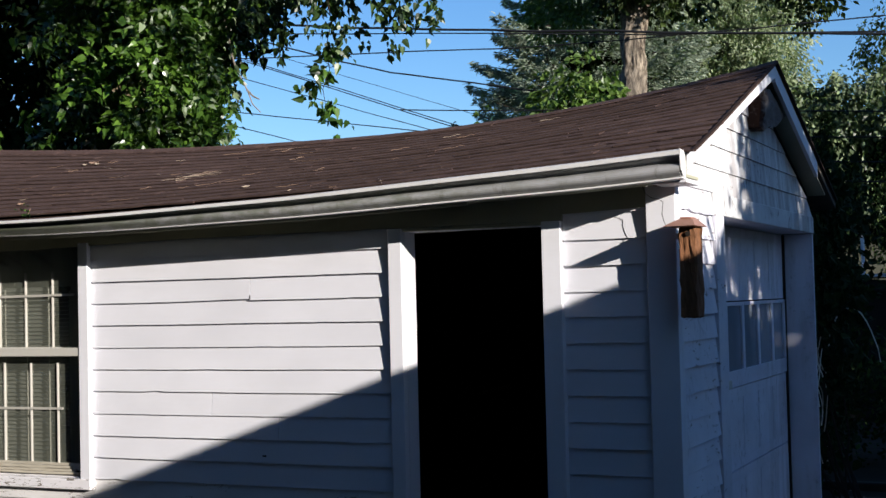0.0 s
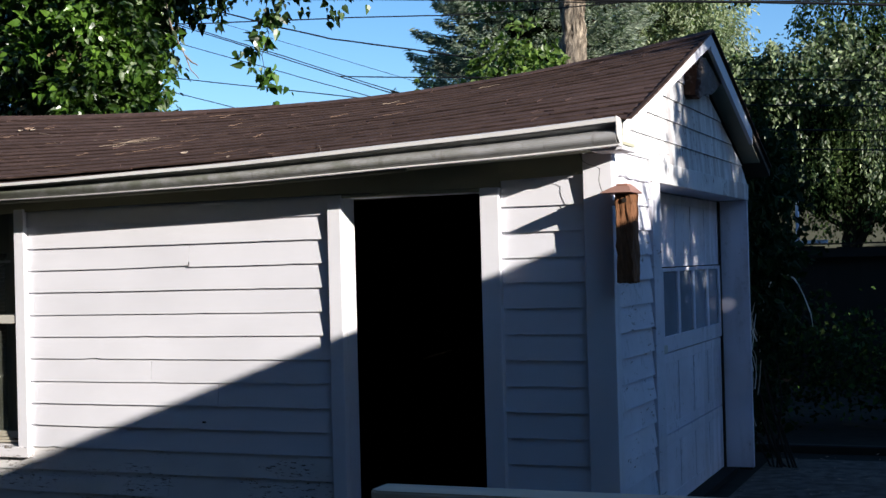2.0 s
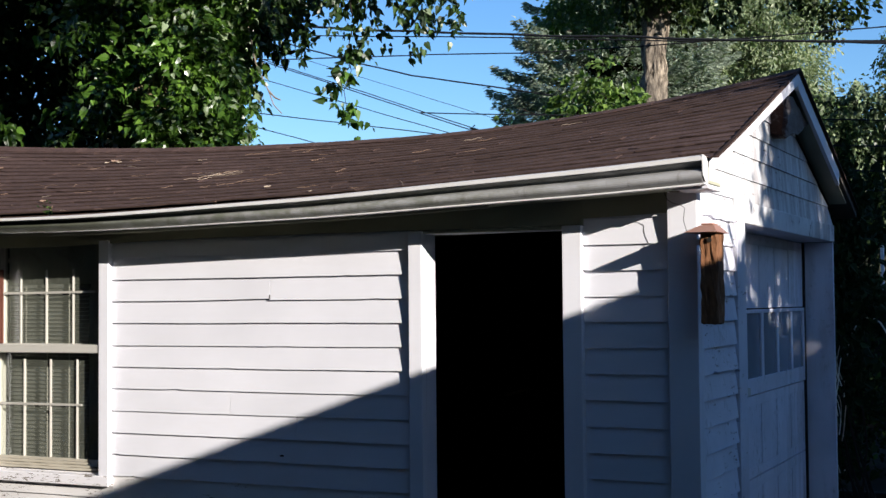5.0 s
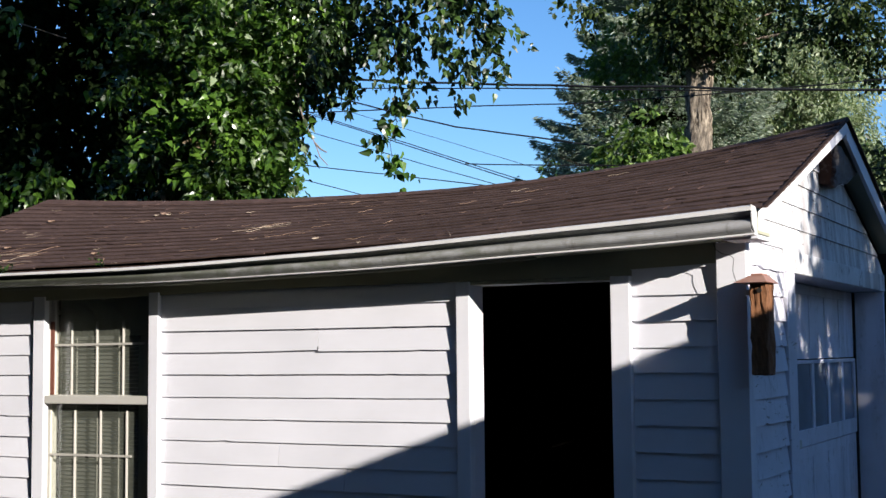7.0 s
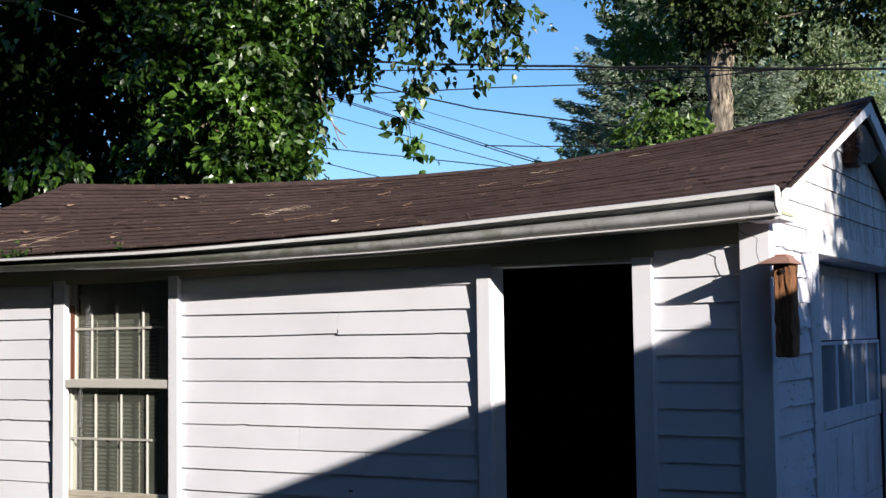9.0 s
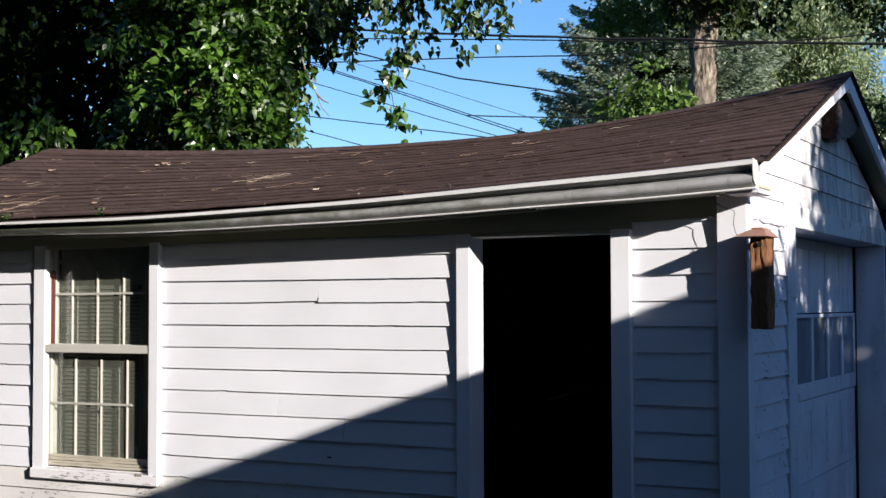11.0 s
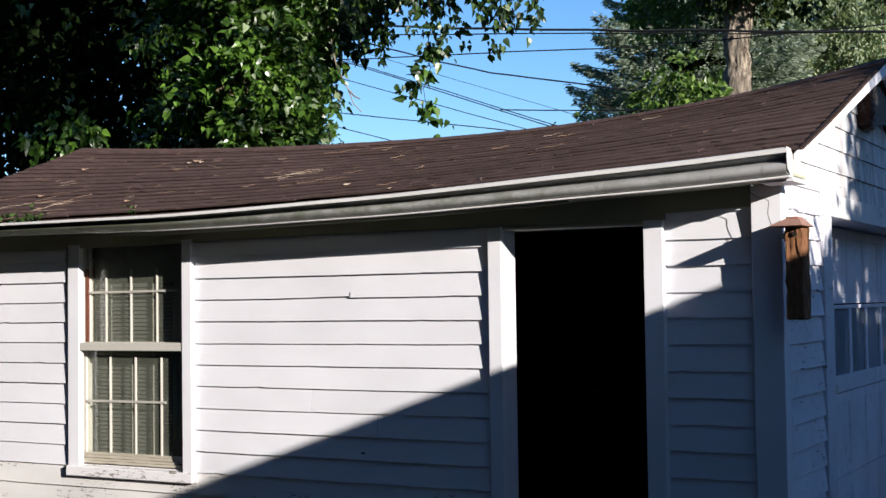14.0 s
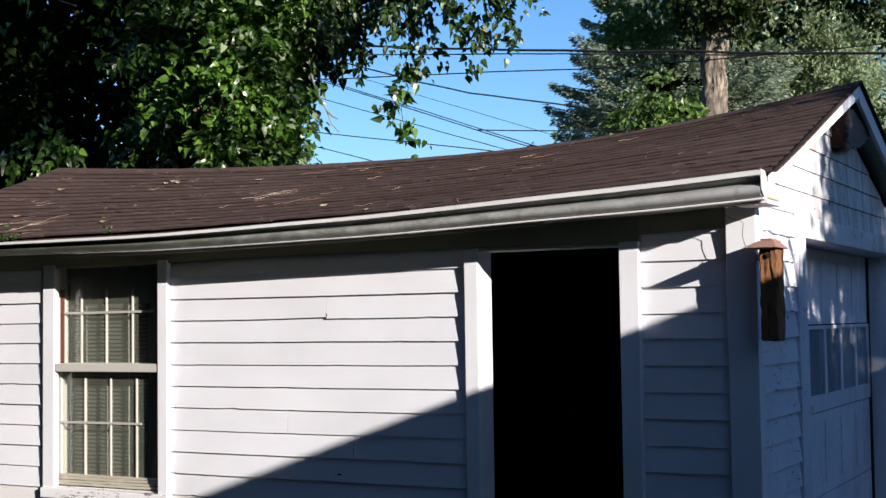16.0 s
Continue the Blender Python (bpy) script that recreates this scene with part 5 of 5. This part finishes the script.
hung = [(-0.79, 18.1, 4.5, 0.14), (-1.37, 18.1, 4.0, 0.16), (-0.3, 18.1, 4.3, 0.32), (0.25, 18.1, 4.5, 0.45), (-1.0, 18.1, 3.7, 0.2), (-1.9, 18.1, 4.4, 0.15), (0.6, 18.1, 3.9, 0.4), (-0.2, 18.1, 3.5, 0.3)]
sprays("hanging_branch", farther(hung, 0.945), 110, 22, 0.08, L_GREY, tree7, 85, 0.75, 0.07, 0.1, 2.0, 0.1, (0.8, -0.5, 0.2), 0.6, 0.12, fine=False, slim=0.8)
wood = [(-3 + 2.6 * k, 30 + (k % 3) * 2, 3.5 + (k % 2) * 2.2, 2.8) for k in range(9)]
far = thing("distant_trees", (6, 30, 0), "dark green trees in the distance", "trees", "", "stuff")
leaves("crown", wood, 40000, 0.2, L_DARK, far, 92, 0.6, 0.35, 0.7, 30, fine=False)

# vine on the garage's far corner
vine_b = [(0.0, 4.45, 0.5, 0.32), (0.05, 4.5, 1.0, 0.34), (0.05, 4.5, 1.5, 0.36), (0.0, 4.5, 2.0, 0.38), (-0.1, 4.55, 2.35, 0.35), (0.05, 4.8, 1.2, 0.3), (-0.1, 4.9, 0.4, 0.3), (-0.3, 4.6, 2.2, 0.4),
          (0.0, 4.9, 1.9, 0.32), (-0.05, 5.2, 2.5, 0.4)]
vine_b = [(x - 0.17, y, z, r) for x, y, z, r in vine_b]
vine = thing("vine", (0.1, 4.2, 0), "dark climbing vine over the garage's back corner", "vine")
for k, (x, y, z, r) in enumerate(vine_b):
    p, q = limb((0.12 + 0.02 * k, 4.12, -0.02), (x, y, z), 0.009, 0.004, 300 + k, 0.15)
    part("stem", tube(p, q, 6), M_BARK_DARK, vine)
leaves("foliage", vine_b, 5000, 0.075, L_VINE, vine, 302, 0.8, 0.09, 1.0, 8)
gv = random.Random(61)
for k in range(18):
    z = gv.uniform(0.1, 1.15)
    x, y = gv.uniform(-0.02, 0.05), gv.uniform(3.98, 4.05)
    p, q = limb((x, y, z), (x + gv.uniform(-0.05, 0.05), y + gv.uniform(-0.02, 0.03), z + gv.uniform(0.15, 0.35)), 0.005, 0.0025, 330 + k, 0.02)
    part("dead_stem", tube(p, q, 5), M_STRAW_PALE if k % 3 else M_BLEACH, vine, "dry pale stem")
arc = thing("arching_stem", (0.5, 6, 0), "pale dry stem arching in front of the fence", "stem")
part("stem", tube([(-0.3, 6.2, 0.0), (-0.27, 6.1, 0.9), (-0.2, 6.0, 1.3), (-0.131, 6.0, 1.429), (-0.08, 6.0, 1.475), (-0.027, 6.0, 1.489), (0.025, 6.0, 1.478), (0.073, 6.0, 1.441), (0.118, 6.0, 1.365), (0.155, 6.0, 1.281), (0.21, 6.0, 1.123), (0.227, 6.0, 0.999)], [0.005, 0.005, 0.005, 0.005, 0.0055, 0.006, 0.006, 0.006, 0.006, 0.005, 0.005, 0.003], 6), M_BLEACH, arc)
weeds = [(-0.5 + 0.42 * k, 6.6 + 0.9 * ((k * 7) % 5) / 5, 0.22 + 0.16 * (k % 3) + 0.3 * (k % 2), 0.5) for k in range(18)]
bed = thing("weed_bed", (2, 7, 0), "dark weeds along the fence", "weeds", "", "stuff")
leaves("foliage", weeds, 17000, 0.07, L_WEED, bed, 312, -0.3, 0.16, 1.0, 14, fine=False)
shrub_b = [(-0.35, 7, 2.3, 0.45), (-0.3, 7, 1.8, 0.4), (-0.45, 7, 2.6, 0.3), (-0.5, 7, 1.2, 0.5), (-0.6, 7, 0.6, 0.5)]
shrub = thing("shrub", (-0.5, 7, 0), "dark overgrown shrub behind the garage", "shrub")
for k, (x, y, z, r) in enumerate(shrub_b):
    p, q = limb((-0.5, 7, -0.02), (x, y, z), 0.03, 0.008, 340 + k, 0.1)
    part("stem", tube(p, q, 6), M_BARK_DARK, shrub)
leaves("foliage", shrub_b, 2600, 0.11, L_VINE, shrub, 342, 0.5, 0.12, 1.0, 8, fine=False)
shed = thing("distant_house", (0, 27, 0), "pale grey-green house wall beyond the fence", "house")
part("wall", box(-5.5, 7, 26, 30, -0.02, 4.0), M_SHED, shed)
part("roof", prism([(25.5, 4.0), (30.5, 4.0), (28, 5.2)], -5.9, 7.4), M_ROOF, shed)
pole = thing("white_post", (-0.75, 12.4, 0), "thin white post beyond the fence", "post")
part("shaft", tube([(-0.75, 12.4, -0.02), (-0.75, 12.4, 2.4)], [0.025, 0.025], 10), M_TRIM, pole)

# unseen tall tree, set to dapple the gable end and shade the big tree's left
shade_b = [(11.7, -3.6, 5.5, 0.4), (12.1, -3.6, 6.05, 0.36), (13.5, -3.6, 6.4, 0.5), (12.3, -3.6, 5.85, 0.6), (13.05, -3.5, 5.0, 0.62), (14.7, -3.5, 5.3, 0.7), (14.4, -3.4, 6.2, 1.1), (15.6, -3.4, 6.0, 1.3),
           (9.4, -4.8, 10.7, 1.5), (10.7, -4.8, 11.5, 1.2), (9.6, -4.8, 12.6, 1.5), (8.0, -4.8, 10.6, 1.4), (7.8, -4.8, 12.0, 1.3), (6.6, -4.8, 11, 1.4), (5.4, -4.8, 12.2, 1.5), (6.8, -4.8, 12.8, 1.4)]
tree8 = tree("broadleaf_tree", (15.3, -4.6, -0.02), (14.9, -4.8, 11.0), 0.2, 0.08, shade_b, "unseen tall tree set to dapple the gable end", M_BARK_DARK, 101)
leaves("crown", shade_b[1:3] + [(11.75, -3.6, 5.85, 0.33), (12.4, -3.6, 6.2, 0.45), (12.5, -3.6, 6.75, 0.42), (13.2, -3.6, 6.9, 0.45)], 4200, 0.13, L_NEAR, tree8, 103, 0.6, 0.2, 0.8, 34, fine=False)
leaves("crown", shade_b, 34000, 0.13, L_NEAR, tree8, 102, 0.6, 0.2, 0.8, 34, fine=False)
leaves("foliage", HEDGE, 27000, 0.3, L_DARK, hedge, 112, 0.2, 0.12, 0.7, 10, fine=False)
# Unseen tree added over the yard to cut skylight on the wall.
yard_b = [(0, -5.2, 9, 1.9), (-3.2, -5.2, 8.8, 2.0), (2.8, -5.6, 9.2, 1.8), (-1.2, -3.4, 10, 1.8), (-5.5, -4.6, 9.2, 1.9), (1.6, -3.6, 10.6, 1.6)]
tree9 = tree("broadleaf_tree", (-4.4, -7.2, -0.02), (-2.2, -5.4, 8.6), 0.28, 0.1, yard_b, "unseen yard tree added overhead to block skylight", M_BARK_DARK, 120)
leaves("crown", yard_b, 7000, 0.32, L_DARK, tree9, 121, 0.6, 0.25, 0.9, 10, fine=False)
# unseen trees that close the yard, added to block sky and low sun
for k, (x, y, h) in enumerate(((-12, -4, 9), (-15, -0.5, 9.5), (-14.5, -8.5, 10), (17, 4.5, 7.5), (20, 9, 8.5), (18, 14, 8.0), (24, 1.5, 8.0), (14, 7.5, 6.5), (24, 15, 9), (13.6, -1.0, 8.0), (15.5, 2.2, 8.5))):
    cl = [(x, y, h * 0.45, 1.9), (x - 0.8, y + 0.8, h * 0.7, 1.7), (x + 0.9, y - 0.6, h * 0.65, 1.8), (x, y, h * 0.88, 1.4), (x + 0.3, y + 1.2, h * 0.3, 1.6)]
    t = tree("broadleaf_tree", (x, y, -0.02), (x, y, h * 0.85), 0.2, 0.06, cl, "unseen leafy tree added to block sky and low sun", M_BARK_DARK, 500 + k, "trees along the yard")
    leaves("crown", cl, 6500, 0.38, L_DARK, t, 520 + k, 0.6, 0.3, 1.0, 10, fine=False)

# ---- overhead wires ----
line_pole = thing("utility_pole", (-27, 15.2, 0), "tall weathered wooden utility pole with crossarms", "pole")
part("shaft", tube([(-27, 15.2, -0.02), (-27, 15.2, 6), (-27, 15.2, 13)], [0.16, 0.14, 0.1], 12), M_BARK_DARK, line_pole)


def wire(pts, r, ext=(6.0, 6.0), label="black overhead cable across the sky"):
    """A slack cable through points; the street's cables end at the pole's crossarms."""
    a, b = Vector(pts[0]), Vector(pts[1])
    c, d = Vector(pts[-2]), Vector(pts[-1])
    west = (a - b).normalized()
    long = ext[0] if a.y < 12 else (a.x + 27) / -west.x
    rough = [a + west * long, *map(Vector, pts), d + (d - c).normalized() * ext[1]]
    full = []
    for p, q in zip(rough, rough[1:]):
        n = max(2, int((q - p).length / 0.35))
        full += [p.lerp(q, k / n) for k in range(n)]
    full.append(rough[-1])
    for k, p in enumerate(full[1:-1]):
        p.z += r * 1.1 * noise.noise(Vector((k * 0.31, a.y * 7, a.z))) + r * 0.5 * noise.noise(Vector((k * 0.9, a.z * 5, 2)))
    t = thing("overhead_cable", full[0], label, "cable", "overhead cables")
    part("strand", tube(full, [r] * len(full), 5), M_WIRE, t)
    if a.y > 12:
        end = full[0]
        part("crossarm", box(-27.05, -26.95, min(15.2, end.y) - 0.03, max(15.2, end.y) + 0.03, end.z - 0.1, end.z + 0.005), M_BARK_DARK, line_pole)


wire([(-12.6, 15, 7.07), (-9.02, 15, 6.57), (-7.35, 15, 6.37), (-4.89, 15, 6.08), (-3.39, 15, 5.9), (-1.91, 15, 5.73)], 0.022, (20, 14), "thick black overhead cable across the sky")
wire([(-12.08, 15.1, 6.82), (-7.35, 15.1, 6.33), (-4.32, 15.1, 5.98), (-1.9, 15.1, 5.76)], 0.012, (20, 14))
wire([(-10.82, 15.2, 6.3), (-9.03, 15.2, 6.19), (-6.82, 15.2, 6.03), (-4.89, 15.2, 5.97), (-1.9, 15.2, 5.93)], 0.012, (20, 14))
wire([(-11.57, 14.6, 6.52), (-10.09, 14.6, 6.02), (-9.04, 14.6, 5.72), (-7.81, 14.6, 5.47), (-5.52, 14.6, 4.97)], 0.014, (6, 3))
wire([(-9.98, 15.4, 5.74), (-8.04, 15.4, 5.05)], 0.005, (8, 6), "thin black overhead wire against the sky")
wire([(-12.22, 15.4, 6.24), (-10.22, 15.4, 5.51), (-9.28, 15.4, 5.16), (-8.04, 15.4, 4.71)], 0.01)
wire([(-12.22, 15.5, 6.28), (-10.1, 15.5, 5.5), (-8.04, 15.5, 4.75)], 0.009)
wire([(-12.22, 15.6, 5.9), (-8.49, 15.6, 4.69)], 0.008)
wire([(-12.88, 15.7, 5.43), (-8.71, 15.7, 4.73)], 0.01)
wire([(-13.02, 15.8, 5.16), (-11.34, 15.8, 4.67)], 0.009)
for a, b in (((-1.07, 9, 3.72), (0.92, 9, 3.55)), ((-0.24, 9, 3.36), (0.91, 9, 3.27)), ((0.19, 9, 3.05), (0.9, 9, 3.0)), ((0.18, 9, 2.83), (0.9, 9, 2.78))):
    wire([a, b], 0.008, (5, 14))

# ---- debris on the roof ----
def on_roof(x, y, d=0.016):
    return Vector((x, y, roof_z(x, y) + d))


gd = random.Random(17)
def straw(x, y, ln, ang, r, mat, label):
    """A bent dry stalk lying on the shingles."""
    t = thing("twig", on_roof(x, y), label, "twig", "twigs on the roof")
    pts, bend = [], gd.uniform(-0.5, 0.5)
    px, py = x - math.cos(ang) * ln / 2, y - math.sin(ang) * ln / 2
    for k in range(6):
        pts.append(on_roof(px, py, 0.014 + 0.003 * math.sin(k * 1.9 + ang)))
        a = ang + bend * (k / 5 - 0.5) + gd.uniform(-0.12, 0.12)
        px, py = px + math.cos(a) * ln / 5, py + math.sin(a) * ln / 5
    part("stalk", tube(pts, [r, r, r * 0.9, r * 0.8, r * 0.7, r * 0.5], 5), mat, t)


for k in range(64):
    x = -1.2 - 5.2 * gd.random() ** 0.7
    y = -0.2 + gd.random() ** 1.2 * 1.9
    straw(x, y, gd.uniform(0.03, 0.14) if k % 6 else gd.uniform(0.18, 0.34), gd.uniform(-1.2, 1.6), gd.uniform(0.0008, 0.0019), gd.choice((M_STRAW, M_STRAW, M_STRAW_PALE)), "dry straw-coloured twig lying on the shingles")
for k in range(11):
    straw(-3.42 + gd.uniform(-0.22, 0.22), 0.86 + gd.uniform(-0.09, 0.09), gd.uniform(0.08, 0.3), gd.uniform(-0.4, 1.0), gd.uniform(0.0009, 0.0017), gd.choice((M_STRAW, M_STRAW_PALE)), "dry straw-coloured twig in a small heap on the shingles")
for k in range(30):
    straw(gd.uniform(-6.3, -4.9), gd.uniform(-0.2, 0.5), gd.uniform(0.06, 0.38), gd.uniform(-0.2, 1.3), gd.uniform(0.0009, 0.0018), gd.choice((M_STRAW, M_STRAW_PALE)), "dry straw-coloured twig near the gutter")
for x, y, sz in ((-4.878, 1.5, 0.04), (-4.82, 1.47, 0.022), (-4.93, 1.46, 0.02), (-5.85, 1.3, 0.035), (-4.4, 0.2, 0.03), (-5.1, 0.1, 0.03), (-2.67, 0.22, 0.025), (-5.5, 0.5, 0.03)):
    t = thing("dead_leaf", on_roof(x, y), "curled dry brown leaf lying on the shingles", "leaf", "dead leaves on the roof")
    bm = bmesh.new()
    bmesh.ops.create_grid(bm, x_segments=5, y_segments=4, size=1.0)
    for v in bm.verts:
        u, w = v.co.x, v.co.y * (1 - 0.75 * abs(v.co.x) ** 2) * 0.6
        v.co = on_roof(x + u * sz, y + w * sz * 1.4, 0.012 + sz * (0.35 * u * u + 0.5 * w * w + 0.18 * noise.noise(Vector((u * 2, w * 2, x)))))
    bmesh.ops.solidify(bm, geom=bm.faces[:], thickness=0.0015)
    part("blade", bm, M_STRAW_PALE if sz < 0.03 else M_STRAW, t)
gw = thing("gutter_weeds", (-5.4, -0.33, 2.2), "green weeds and litter growing in the gutter", "weeds", "", "stuff")
leaves("foliage", [(-5.9 + 0.12 * k, -0.32, 2.2, 0.05) for k in range(11)] + [(-5.45, -0.32, 2.24, 0.06)], 330, 0.03, L_WEED, gw, 402, -0.4, 0.03, 1.0, 6)
sp = thing("seedling", (-3.9, -0.3, 2.2), "small green seedling sprouting from the gutter", "plant")
part("stem", tube([(-3.9, -0.3, 2.1), (-3.9, -0.3, 2.22), (-3.88, -0.29, 2.27)], [0.003, 0.003, 0.002], 5), M_STRAW, sp)
leaves("foliage", [(-3.9, -0.3, 2.26, 0.04)], 12, 0.028, L_WEED, sp, 412, 0.2, 0.015, 1.0, 4)
# ---- small marks and litter ----
for x, z, w, h in ((-2.497, 1.7, 0.001, 0.024), (-2.42, 0.79, 0.012, 0.009)):
    part("nick", box(x - w, x + w, -0.0245, -0.012, z - h / 2, z + h / 2, 0.0008), M_DARK, wall_south, "dark nick in the paint")
gl = random.Random(29)
litter = thing("leaf_litter", (1, 3.5, 0), "dry leaves and crumbs scattered on the apron", "litter", "", "stuff")
bm = bmesh.new()
for k in range(420):
    x, y = gl.uniform(-0.05, 3.4), gl.uniform(1.5, 5.0)
    if x < 0.06 and y < 4.0:
        continue
    a, r = gl.uniform(0, 6.3), gl.uniform(0.004, 0.018)
    z = 0.004 if x > 0.03 else -0.016
    vs = [bm.verts.new((x + math.cos(a + q) * r * u, y + math.sin(a + q) * r * u, z + gl.uniform(0, 0.012))) for q, u in ((0, 1.2), (1.4, 0.6), (3.14, 1.0), (4.7, 0.6))]
    bm.faces.new(vs)
part("litter", bm, M_STRAW, litter)
